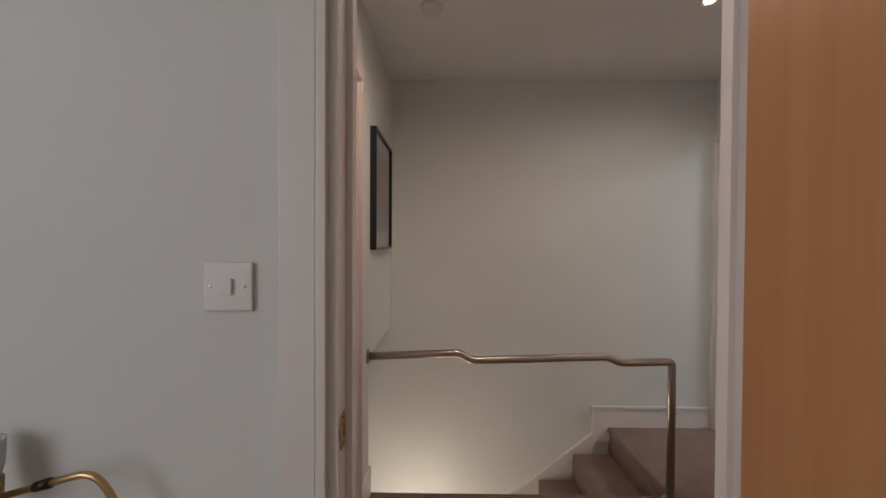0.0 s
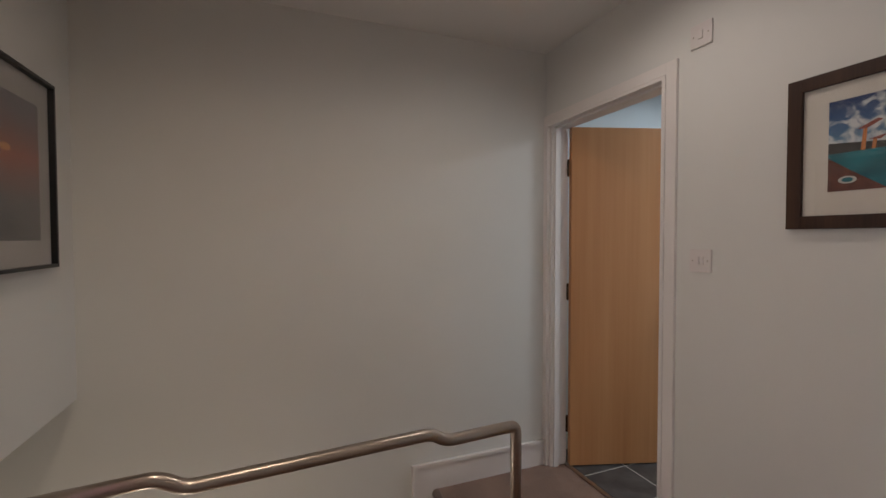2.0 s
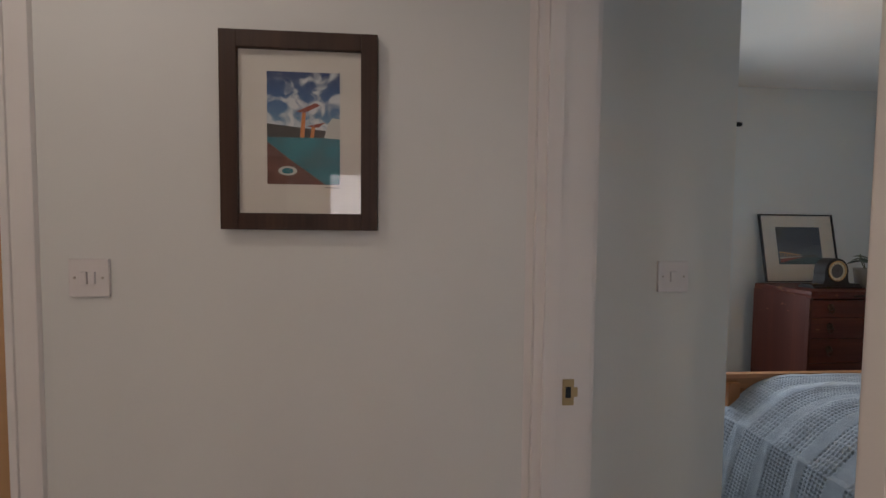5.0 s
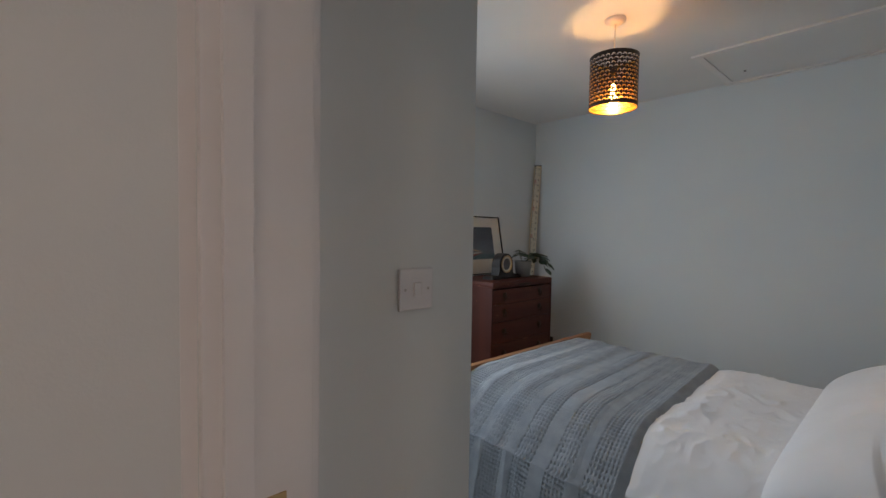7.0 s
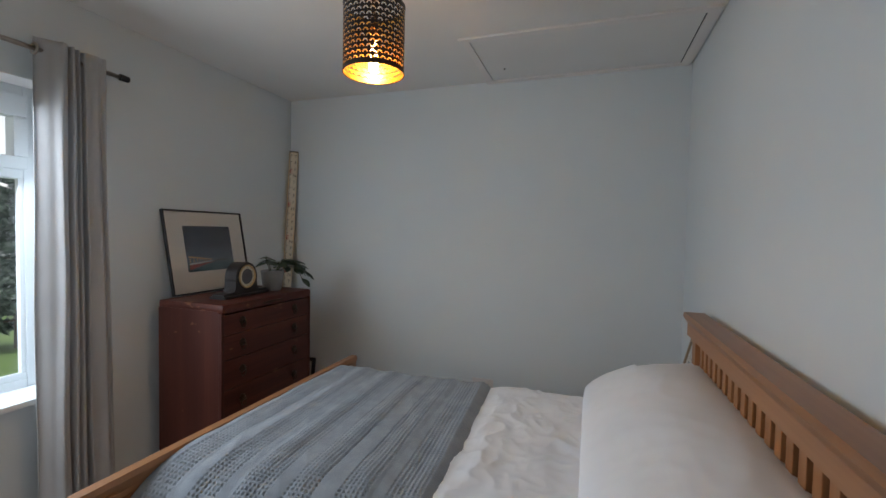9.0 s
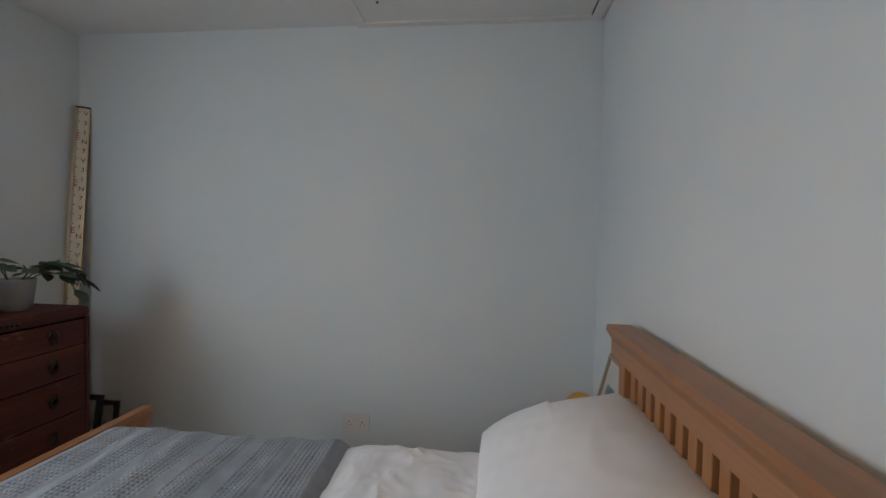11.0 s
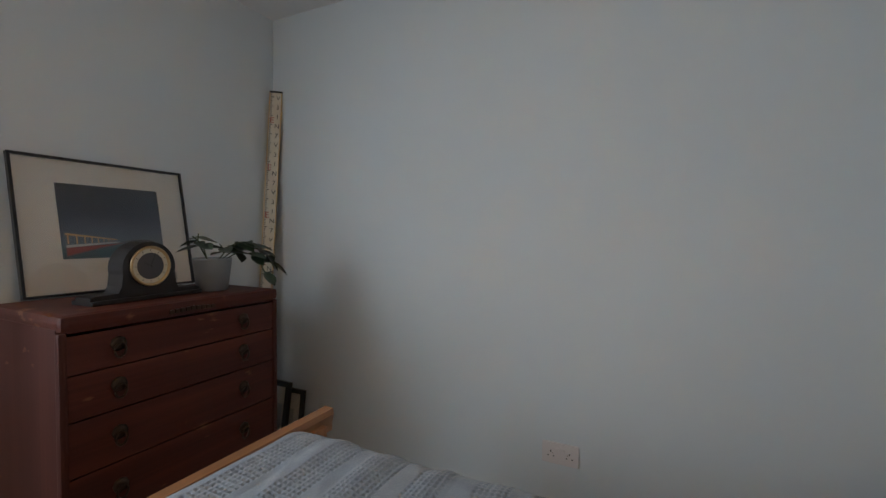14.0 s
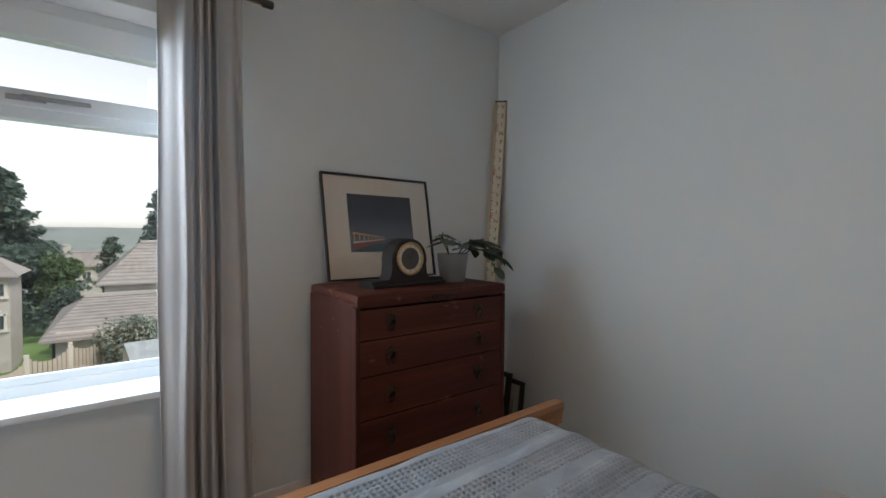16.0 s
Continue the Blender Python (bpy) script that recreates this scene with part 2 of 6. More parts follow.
def lathe(bm, profile, seg=32, centre=(0, 0, 0), axis="z"):
    """Turn (radius, height) pairs round an axis."""
    rings = []
    c = Vector(centre)
    for r, h in profile:
        ring = []
        for k in range(seg):
            a = 2 * math.pi * k / seg
            v = Vector((r * math.cos(a), r * math.sin(a), h))
            if axis == "x":
                v = Vector((v.z, v.x, v.y))
            elif axis == "y":
                v = Vector((v.x, v.z, v.y))
            ring.append(bm.verts.new(c + v))
        rings.append(ring)
    for a, b in zip(rings, rings[1:]):
        for k in range(seg):
            bm.faces.new((a[k], a[(k + 1) % seg], b[(k + 1) % seg], b[k]))
    if profile[0][0] > 0.004 and profile[-1][0] > 0.004 and profile[0][0] < max(r for r, h in profile) and abs(profile[0][0] - profile[-1][0]) < 0.003:
        for k in range(seg):
            bm.faces.new((rings[-1][k], rings[-1][(k + 1) % seg], rings[0][(k + 1) % seg], rings[0][k]))
    else:
        bm.faces.new(list(reversed(rings[0])))
        bm.faces.new(rings[-1])
    bmesh.ops.remove_doubles(bm, verts=bm.verts, dist=1e-5)
    bmesh.ops.recalc_face_normals(bm, faces=bm.faces)


def grid_mesh(name, nx, ny, fn):
    """A sheet whose point (u, v) lies at fn(u, v)."""
    vs = [fn(i / nx, j / ny) for j in range(ny + 1) for i in range(nx + 1)]
    fs = [(j * (nx + 1) + i, j * (nx + 1) + i + 1, (j + 1) * (nx + 1) + i + 1, (j + 1) * (nx + 1) + i) for j in range(ny) for i in range(nx)]
    me = bpy.data.meshes.new(name)
    me.from_pydata(vs, [], fs)
    me.shade_smooth()
    return me


# ---- structure ----
H = 2.427
structure("wall_north", [(0.24, 2.6, 2.04, 2.14, -2.6, H), (-2.2, 0.24, 2.04, 2.14, -2.6, 0.70)], M_WALL)
structure("wall_north_nursery", [(-2.2, 0.14, 2.04, 2.14, 0.80, 2.6)], M_PINK)
structure("wall_west_landing", [(0.19, 0.24, 1.20, 2.04, 0.70, H), (0.19, 0.24, 0.955, 1.20, -2.6, H), (0.19, 0.24, -0.12, 0.20, 0.0, H), (0.19, 0.24, 0.20, 0.955, 2.038, H)], M_WALL)
structure("wall_east_nursery", [(0.14, 0.19, 0.955, 2.04, 0.80, H), (0.14, 0.19, 0.955, 1.09, 0.0, 0.80), (0.14, 0.19, -0.12, 0.20, 0.0, H), (0.14, 0.19, 0.20, 0.955, 2.038, H)], M_PINK)
structure("wall_stair_south", [(0.24, 1.77, 1.12, 1.20, -2.6, -0.25), (-2.2, 0.19, 1.12, 1.20, -2.6, 0.775)], M_WALL)
structure("wall_stair_nursery_face", [(-2.2, 0.14, 1.105, 1.118, 0.0, 0.776)], M_PINK)
structure("wall_nursery_outer", [(-2.3, -2.2, -0.11, 2.14, 0.0, 2.6), (-2.2, 0.14, -0.11, -0.01, 0.0, 2.6)], M_PINK)
structure("wall_east_landing", [(2.49, 2.545, 0.013, 1.21, -0.02, H), (2.49, 2.545, 2.0, 2.04, -0.02, H), (2.49, 2.545, 1.21, 2.0, 2.01, H)], M_WALL)
structure("wall_west_bathroom", [(2.545, 2.6, 0.013, 1.21, 0.0, H), (2.545, 2.6, 2.0, 2.3, 0.0, H), (2.545, 2.6, 1.21, 2.0, 2.01, H)], M_BLUE_WALL)
structure("wall_bathroom_outer", [(2.6, 4.72, 2.3, 2.4, 0.0, H), (4.62, 4.72, 0.0, 2.3, 0.0, H)], M_BLUE_WALL)
structure("wall_bathroom_south", [(2.6, 4.62, -0.08, 0.0, 0.0, H)], M_BLUE_WALL)
structure("wall_landing_south", [(1.445, 1.70, -0.13, 0.013, 0.0, H), (1.70, 2.488, -0.13, 0.013, 2.048, H), (2.488, 2.605, -0.13, 0.013, 0.0, H),
                                 (0.19, 0.436, -0.23, -0.12, 0.0, H), (0.436, 1.207, -0.23, -0.12, 2.048, H), (1.207, 1.445, -0.23, -0.12, 0.0, H)], M_WALL)
structure("wall_study", [(-1.6, 0.19, -0.23, -0.12, 0.0, H), (-1.7, -1.6, -3.43, -0.12, 0.0, H), (-1.6, 1.505, -3.43, -3.33, 0.0, H), (1.445, 1.505, -3.33, -0.23, 0.0, H)], M_WALL)
structure("wall_bedroom_west", [(1.505, 1.625, -3.33, -0.13, 0.0, H)], M_BED_WALL)
structure("wall_bedroom_south", [(1.445, 4.72, -3.43, -3.33, 0.0, H)], M_BED_WALL)
# bedroom wall in the warmer landing paint: warm landing light put in its colour
structure("wall_bedroom_block", [(2.605, 4.44, -0.59, -0.13, 0.0, H)], M_WALL)
structure("wall_bedroom_east", [(4.44, 4.70, -3.33, -1.75, 0.0, H), (4.44, 4.70, -0.72, -0.13, 0.0, H), (4.44, 4.70, -1.75, -0.72, 0.0, 0.64), (4.44, 4.70, -1.75, -0.72, 2.03, H)], M_BED_WALL)
structure("ceiling", [(0.19, 2.6, -0.23, 2.14, H, H + 0.1), (2.6, 4.8, -0.1, 2.4, H, H + 0.1), (-1.7, 1.505, -3.43, -0.23, H, H + 0.1), (1.505, 4.72, -3.43, -0.13, H, H + 0.1)], M_CEIL)
structure("ceiling_nursery", [(-2.3, 0.19, -0.12, 2.14, 2.47, 2.57)], M_PINK)
structure("ceiling_stair", [(-2.2, 0.19, 1.20, 2.04, 0.70, 0.776)], M_WALL)
structure("floor_landing", [(0.241, 2.49, -0.12, 1.20, -0.25, -0.001), (2.1, 2.49, 1.20, 2.04, -0.25, -0.001), (1.78, 2.1, 1.20, 2.04, -0.185, -0.001), (2.49, 2.6, 1.21, 2.0, -0.2, -0.004)], M_CARPET)
structure("floor_nursery", [(-2.2, 0.241, -0.12, 1.118, -0.2, -0.002)], M_BEIGE)
structure("floor_study", [(-1.6, 1.445, -3.33, -0.12, -0.2, -0.003)], M_BEIGE)
structure("floor_bedroom", [(1.445, 4.44, -3.33, -0.0, -0.2, -0.002)], M_BEIGE)
structure("floor_bathroom", [(2.6, 4.62, 0.0, 2.3, -0.2, -0.0025)], M_GROUT)
structure("wall_well_end", [(-2.3, -2.2, 1.0, 2.14, -2.7, -0.01)], M_WALL)
structure("floor_stair_bottom", [(-2.2, 2.49, 1.12, 2.04, -2.7, -2.6)], M_CARPET)
structure("wall_well_east", [(2.1, 2.2, 1.12, 2.04, -2.6, -0.25)], M_WALL)

# ---- stairs and rail ----
for k in range(1, 12):
    x1 = 1.78 - 0.235 * (k - 1)
    bm = bmesh.new()
    bm_box(bm, x1 - 0.26, x1 + 0.02, 1.20, 2.022, -0.185 * k - 0.185, -0.185 * k, bevel=0.018)
    part("stair_tread", bm, M_CARPET)["kind"] = "structure"
bm = bmesh.new()
tube(bm, [(1.79, 1.20, -0.022), (1.79, 2.022, -0.022)], 0.024, 12)
tube(bm, [(0.245, 1.20, -0.02), (1.79, 1.20, -0.02)], 0.02, 12)
bmesh.ops.recalc_face_normals(bm, faces=bm.faces)
part("carpet_nosing", bm, M_CARPET, smooth=True)["kind"] = "structure"


def stringer(name, x0, x1, z0, z1, w, y0, y1):
    """A sloping board against the wall."""
    bm = bmesh.new()
    vs = [bm.verts.new(p) for y in (y0, y1) for p in ((x0, y, z0 - w), (x1, y, z1 - w), (x1, y, z1), (x0, y, z0))]
    for f in ((0, 1, 2, 3), (7, 6, 5, 4), (0, 4, 5, 1), (1, 5, 6, 2), (2, 6, 7, 3), (3, 7, 4, 0)):
        bm.faces.new([vs[i] for i in f])
    bmesh.ops.recalc_face_normals(bm, faces=bm.faces)
    return tagged(part(name, bm, M_TRIM), kind="structure")


stringer("stair_stringer", -1.0, 1.655, -2.13, -0.045, 0.4, 2.024, 2.04)
stringer("stringer_bead", -1.0, 1.655, -2.13, -0.045, 0.022, 2.012, 2.024)
structure("baseboard", [(1.655, 2.474, 2.022, 2.04, -0.1, 0.145), (2.472, 2.49, 0.034, 1.146, 0.0, 0.145), (0.24, 0.256, 1.022, 1.19, 0, 0.145)], M_TRIM, 0.003)
structure("baseboard_bead", [(1.655, 1.677, 2.012, 2.022, -0.19, 0.15), (1.677, 2.474, 2.012, 2.022, 0.132, 0.15)], M_TRIM, 0.002)
structure("baseboard_bedroom", [(4.424, 4.44, -3.33, -0.59, 0.0, 0.14), (1.641, 4.424, -3.33, -3.314, 0.0, 0.14), (1.625, 1.641, -3.33, -0.14, 0.0, 0.14), (2.589, 2.605, -0.59, -0.13, 0.0, 0.14)], M_TRIM, 0.004)

rail = thing("stair_rail", "bent brushed steel tube guard rail at the head of the stairs", "hand rail", (1.767, 1.17, 0))
bm = bmesh.new()
pts = rounded([(0.241, 1.17, 0.714), (0.705, 1.17, 0.735), (0.768, 1.17, 0.698), (1.452, 1.17, 0.723), (1.508, 1.17, 0.692), (1.767, 1.17, 0.700), (1.767, 1.17, 0.0)], 0.026, 8)
tube(bm, [p - Vector((1.767, 1.17, 0)) for p in pts], 0.0195, 20)
bmesh.ops.recalc_face_normals(bm, faces=bm.faces)
part("tube", bm, M_STEEL, rail, smooth=True)
for nm, prof, ax, c in (("wall_flange", [(0.001, 0.0), (0.038, 0.0), (0.038, 0.006), (0.03, 0.009), (0.001, 0.009)], "x", (-1.526, 0, 0.714)), ("floor_flange", [(0.001, 0.0), (0.04, 0.0), (0.04, 0.006), (0.03, 0.01), (0.001, 0.01)], "z", (0, 0, 0.0))):
    bm = bmesh.new()
    lathe(bm, prof, 28, c, ax)
    part(nm, bm, M_STEEL, rail, smooth=False)


# ---- doorways ----
def frame_x(name, y0, y1, xa, xb, top, faces, stop, paint=None):
    """Lining in a wall that runs along y, with mouldings on the wall faces given; opening y0 to y1."""
    ln = 0.018
    structure(name + "_lining", [(xa, xb, y0, y0 + ln, 0, top), (xa, xb, y1 - ln, y1, 0, top), (xa, xb, y0, y1, top, top + ln)], paint or M_TRIM, 0.001)
    structure(name + "_stop", [(stop, stop + 0.035, y0 + ln, y0 + ln + 0.012, 0, top), (stop, stop + 0.035, y1 - ln - 0.012, y1 - ln, 0, top), (stop, stop + 0.035, y0 + ln, y1 - ln, top - 0.012, top)], paint or M_TRIM, 0.001)
    for x, s in faces:
        for k, (a, b, d) in enumerate(((0.019, 0.065, 0.014), (0.0, 0.015, 0.018), (0.015, 0.019, 0.0125))):
            lo, hi = sorted((x, x + s * d))
            structure(name + "_moulding", [(lo, hi, y0 - b, y0 - a, 0, top + b), (lo, hi, y1 + a, y1 + b, 0, top + b), (lo, hi, y0 - a, y1 + a, top + a, top + b)], paint or M_TRIM, 0.0018)


def frame_y(name, x0, x1, ya, yb, top, faces, stop):
    """The same in a wall that runs along x."""
    ln = 0.018
    structure(name + "_lining", [(x0, x0 + ln, ya, yb, 0, top), (x1 - ln, x1, ya, yb, 0, top), (x0, x1, ya, yb, top, top + ln)], M_TRIM, 0.001)
    structure(name + "_stop", [(x0 + ln, x0 + ln + 0.012, stop, stop + 0.035, 0, top), (x1 - ln - 0.012, x1 - ln, stop, stop + 0.035, 0, top), (x0 + ln, x1 - ln, stop, stop + 0.035, top - 0.012, top)], M_TRIM, 0.001)
    for y, s, lw, rw in faces:
        for a, b, d in ((0.019, max(lw, rw), 0.014), (0.0, 0.015, 0.018), (0.015, 0.019, 0.0125)):
            lo, hi = sorted((y, y + s * d))
            structure(name + "_moulding", [(x0 - min(b, lw), x0 - min(a, lw - 0.001), lo, hi, 0, top + b), (x1 + min(a, rw - 0.001), x1 + min(b, rw), lo, hi, 0, top + b), (x0 - min(a, lw), x1 + min(a, rw), lo, hi, top + a, top + b)], M_TRIM, 0.0 if min(lw, rw) < 0.06 else 0.0018)


frame_x("bathroom_door_frame", 1.21, 2.0, 2.491, 2.599, 1.992, [(2.49, -1), (2.60, 1)], 2.51)
# white gloss tinted pink: light bounced off the nursery walls put in the colour
M_TRIM_BOUNCE = surface("gloss_white_pink_bounce", (0.72, 0.615, 0.595), (0.77, 0.665, 0.645), 3.0, 0.35, 0.06, 180)
frame_x("nursery_door_frame", 0.20, 0.955, 0.141, 0.239, 2.02, [(0.24, 1), (0.14, -1)], 0.142, M_TRIM_BOUNCE)
frame_y("study_door_frame", 0.436, 1.207, -0.229, -0.121, 2.03, [(-0.23, -1, 0.082, 0.065), (-0.12, 1, 0.065, 0.065)], -0.17)
frame_y("bedroom_door_frame", 1.70, 2.488, -0.129, 0.012, 2.03, [(-0.13, -1, 0.065, 0.065), (0.013, 1, 0.065, 0.018)], -0.045)


def strike_plate(place, turn):
    ob = thing("strike_plate", "small brass latch plate let into the white door lining", "latch plate", place, "latch plates", turn)
    bm = bmesh.new()
    for b in ((-0.014, 0.014, -0.0015, 0.0015, 0.014, 0.032), (-0.014, 0.014, -0.0015, 0.0015, -0.032, -0.014), (-0.014, -0.007, -0.0015, 0.0015, -0.014, 0.014), (0.007, 0.014, -0.0015, 0.0015, -0.014, 0.014)):
        bm_box(bm, *b)
    part("plate", bm, M_BRASS, ob)
    box_part("latch_hole", (-0.007, 0.007, 0.0002, 0.001, -0.014, 0.014), M_BLACK, ob)
    bm = bmesh.new()
    bm_box(bm, -0.024, -0.013, -0.002, 0.001, -0.012, 0.012, 0.002)
    part("lip", bm, M_BRASS, ob)
    for z in (0.024, -0.024):
        bm = bmesh.new()
        lathe(bm, [(0.0001, -0.0025), (0.003, -0.0022), (0.003, 0.0)], 10, (0, 0, z), "y")
        part("screw", bm, M_DARKBRONZE, ob)
    return ob


strike_plate((2.4685, -0.076, 0.985), 90)
strike_plate((0.192, 0.9355, 0.968), 0)
strike_plate((0.4555, -0.20, 0.945), 90)


def hinge(parent, place):
    bm = bmesh.new()
    lathe(bm, [(0.0001, -0.05), (0.006, -0.05), (0.006, 0.05), (0.0001, 0.05)], 12, place)
    bm_box(bm, place[0] - 0.001, place[0] + 0.03, place[1] - 0.002, place[1] + 0.001, place[2] - 0.045, place[2] + 0.045)
    bm_box(bm, place[0] - 0.03, place[0] + 0.001, place[1] - 0.002, place[1] + 0.001, place[2] - 0.045, place[2] + 0.045)
    part("hinge", bm, M_DARKBRONZE, parent)


def flush_door(name, label, place, turn, width, height=1.98):
    ob = thing(name, label, "door", place, "flush doors", turn)
    bm = bmesh.new()
    bm_box(bm, 0.004, width, -0.04, 0.0, 0.008, height, 0.0015)
    part("leaf", bm, M_DOOR, ob)
    for z in (0.24, 1.03, 1.76):
        hinge(ob, (0.0, 0.004, z))
    for side, y in ((1, 0.0), (-1, -0.04)):
        bm = bmesh.new()
        lathe(bm, [(0.001, 0), (0.026, 0), (0.026, side * 0.008), (0.001, side * 0.008)], 20, (width - 0.06, y, 0.985), "y")
        tube(bm, rounded([(width - 0.06, y + side * 0.005, 0.985), (width - 0.06, y + side * 0.05, 0.985), (width - 0.17, y + side * 0.05, 0.985)], 0.02), 0.009, 12)
        bmesh.ops.recalc_face_normals(bm, faces=bm.faces)
        part("door_handle", bm, M_STEEL, ob, "brushed steel lever handle", smooth=True)
    return ob


flush_door("bathroom_door", "flush oak veneer door standing open into the slate floored bathroom", (2.607, 1.978, 0.0), -18, 0.75, 1.988)
flush_door("study_door", "flush oak veneer door standing open beside the white door lining", (1.197, -0.235, 0.0), -90, 0.75, 2.02)

# ---- switches and sockets ----


def wall_plate(name, label, category, place, turn, w=0.086, h=0.086, rockers=1, holes=False, group=""):
    """A plate that looks along -y before it is turned."""
    ob = thing(name, label, category, place, group, turn)
    bm = bmesh.new()
    bm_box(bm, -w / 2, w / 2, -0.009, 0.0, -h / 2, h / 2, 0.003)
    part("plate", bm, M_PLASTIC, ob)
    for k in range(rockers):
        x = (k - (rockers - 1) / 2) * (0.018 if not holes else 0.022)
        bm = bmesh.new()
        z = 0.0 if not holes else 0.014
        w2 = 0.0095 if rockers == 1 else 0.0072
        bm_box(bm, x - w2, x + w2, -0.0145, -0.008, z - 0.0145 if not holes else z - 0.008, z + 0.0145 if not holes else z + 0.008, 0.002)
        part("rocker", bm, M_PLASTIC, ob)
    for x in (-w * 0.35 if not holes else -0.03, w * 0.35 if not holes else 0.03):
        bm = bmesh.new()
        lathe(bm, [(0.0001, -0.0105), (0.0028, -0.0102), (0.0035, -0.008)], 12, (x, 0, 0), "y")
        part("screw", bm, M_STEEL, ob)
    if holes:
        for cx in (-0.037, 0.037):
            for dx, dz, a, b in ((0, 0.006, 0.002, 0.004), (-0.011, -0.012, 0.003, 0.0018), (0.011, -0.012, 0.003, 0.0018)):
                bm = bmesh.new()
                bm_box(bm, cx + dx - a, cx + dx + a, -0.0098, -0.0088, dz - b, dz + b)
                part("pin_hole", bm, M_BLACK, ob)
    return ob


SW = "white square single light switch on the"
wall_plate("light_switch", SW + " study wall", "light switch", (0.262, -0.23, 1.212), 0, group="light switches")
wall_plate("light_switch", SW + " bedroom wall by the door", "light switch", (2.605, -0.416, 1.256), -90, group="light switches")
wall_plate("light_switch", "white double light switch beside the bathroom door frame", "light switch", (2.49, 1.037, 1.263), -90, rockers=2, group="light switches")
wall_plate("fan_isolator", "white fused isolator plate high up beside the bathroom door", "isolator switch", (2.49, 1.047, 2.107), -90)
wall_plate("power_socket", "white double power socket low on the pale bedroom wall", "power socket", (2.832, -3.33, 0.365), 180, 0.146, 0.086, 2, True)

# ---- ceiling fittings ----
ob = thing("smoke_alarm", "round white smoke alarm on the landing ceiling", "smoke alarm", (0.56, 1.10, H))
bm = bmesh.new()
lathe(bm, [(0.001, -0.036), (0.035, -0.036), (0.046, -0.03), (0.052, -0.012), (0.055, -0.01), (0.055, 0.0), (0.001, 0.0)], 36)
part("case", bm, M_PLASTIC, ob, smooth=True)
ob = thing("downlight", "small recessed ceiling spotlight with a bright lens", "ceiling light", (1.86, 1.06, H))
bm = bmesh.new()
lathe(bm, [(0.03, -0.001), (0.032, -0.005), (0.042, -0.004), (0.042, 0.0), (0.03, 0.0)], 32)
part("bezel", bm, M_PLASTIC, ob, smooth=True)
bm = bmesh.new()
lathe(bm, [(0.001, -0.001), (0.024, -0.001), (0.024, 0.0), (0.001, 0.0)], 24)
part("lens", bm, plain("lamp_lens", (1, 0.9, 0.75), 0.4, emit=(1.0, 0.85, 0.62), power=7), ob)

# ---- pictures on the landing ----


def grad_material(name, axis, stops, scale=3.0, amount=0.15, rough=0.5):
    """A printed picture: bands of colour along one axis of the sheet, disturbed by noise."""
    m, t, p = nodes_of(name)
    tc = t.nodes.new("ShaderNodeTexCoord")
    sep = t.nodes.new("ShaderNodeSeparateXYZ")
    t.links.new(tc.outputs["Generated"], sep.inputs[0])
    n = noise_node(t, scale, 5.0, "Generated", (1, 1, 3))
    ma = t.nodes.new("ShaderNodeMath")
    ma.operation = "MULTIPLY_ADD"
    ma.inputs[1].default_value = amount
    t.links.new(n.outputs["Fac"], ma.inputs[0])
    t.links.new(sep.outputs[axis], ma.inputs[2])
    r = ramp_node(t, ma.outputs[0], stops)
    t.links.new(r.outputs[0], p.inputs["Base Color"])
    p.inputs["Roughness"].default_value = rough
    return m


def glass_material():
    m, t, p = nodes_of("picture_glass")
    out = t.nodes["Material Output"]
    tr = t.nodes.new("ShaderNodeBsdfTransparent")
    gl = t.nodes.new("ShaderNodeBsdfGlossy")
    gl.inputs["Roughness"].default_value = 0.02
    lw = t.nodes.new("ShaderNodeLayerWeight")
    lw.inputs["Blend"].default_value = 0.5
    pw_ = t.nodes.new("ShaderNodeMath")
    pw_.operation = "POWER"
    pw_.inputs[1].default_value = 4.0
    t.links.new(lw.outputs["Facing"], pw_.inputs[0])
    fr = t.nodes.new("ShaderNodeMapRange")
    fr.inputs["To Min"].default_value, fr.inputs["To Max"].default_value = 0.035, 0.7
    t.links.new(pw_.outputs[0], fr.inputs[0])
    mx = t.nodes.new("ShaderNodeMixShader")
    t.links.new(fr.outputs[0], mx.inputs[0])
    t.links.new(tr.outputs[0], mx.inputs[1])
    t.links.new(gl.outputs[0], mx.inputs[2])
    t.links.new(mx.outputs[0], out.inputs["Surface"])
    return m


M_GLASS = glass_material()


def picture(name, label, w, h, fw, depth, frame_mat, image, mat_box, m, mat_mat=None):
    """A framed picture in the plane y = 0 that looks along -y; its back lies at y = 0; image box in the frame's own x and z from its lower corner."""
    ob = tagged(new(name), label, "picture")
    ob.empty_display_size = 0.05
    ob.matrix_basis = m
    bm = bmesh.new()
    for b in ((0, fw, -depth, 0, 0, h), (w - fw, w, -depth, 0, 0, h), (fw, w - fw, -depth, 0, 0, fw), (fw, w - fw, -depth, 0, h - fw, h)):
        bm_box(bm, *b, bevel=min(0.002, fw * 0.2))
    part("frame", bm, frame_mat, ob)
    box_part("mount", (fw, w - fw, -depth * 0.45, -0.003, fw, h - fw), mat_mat or M_MAT, ob)
    x0, x1, z0, z1 = mat_box
    pr = box_part("print", (x0, x1, -depth * 0.45 - 0.0012, -depth * 0.45, z0, z1), image, ob)
    gl = box_part("glass", (fw, w - fw, -depth * 0.7, -depth * 0.7 + 0.0015, fw, h - fw), M_GLASS, ob)
    gl.visible_shadow = False
    return ob, pr


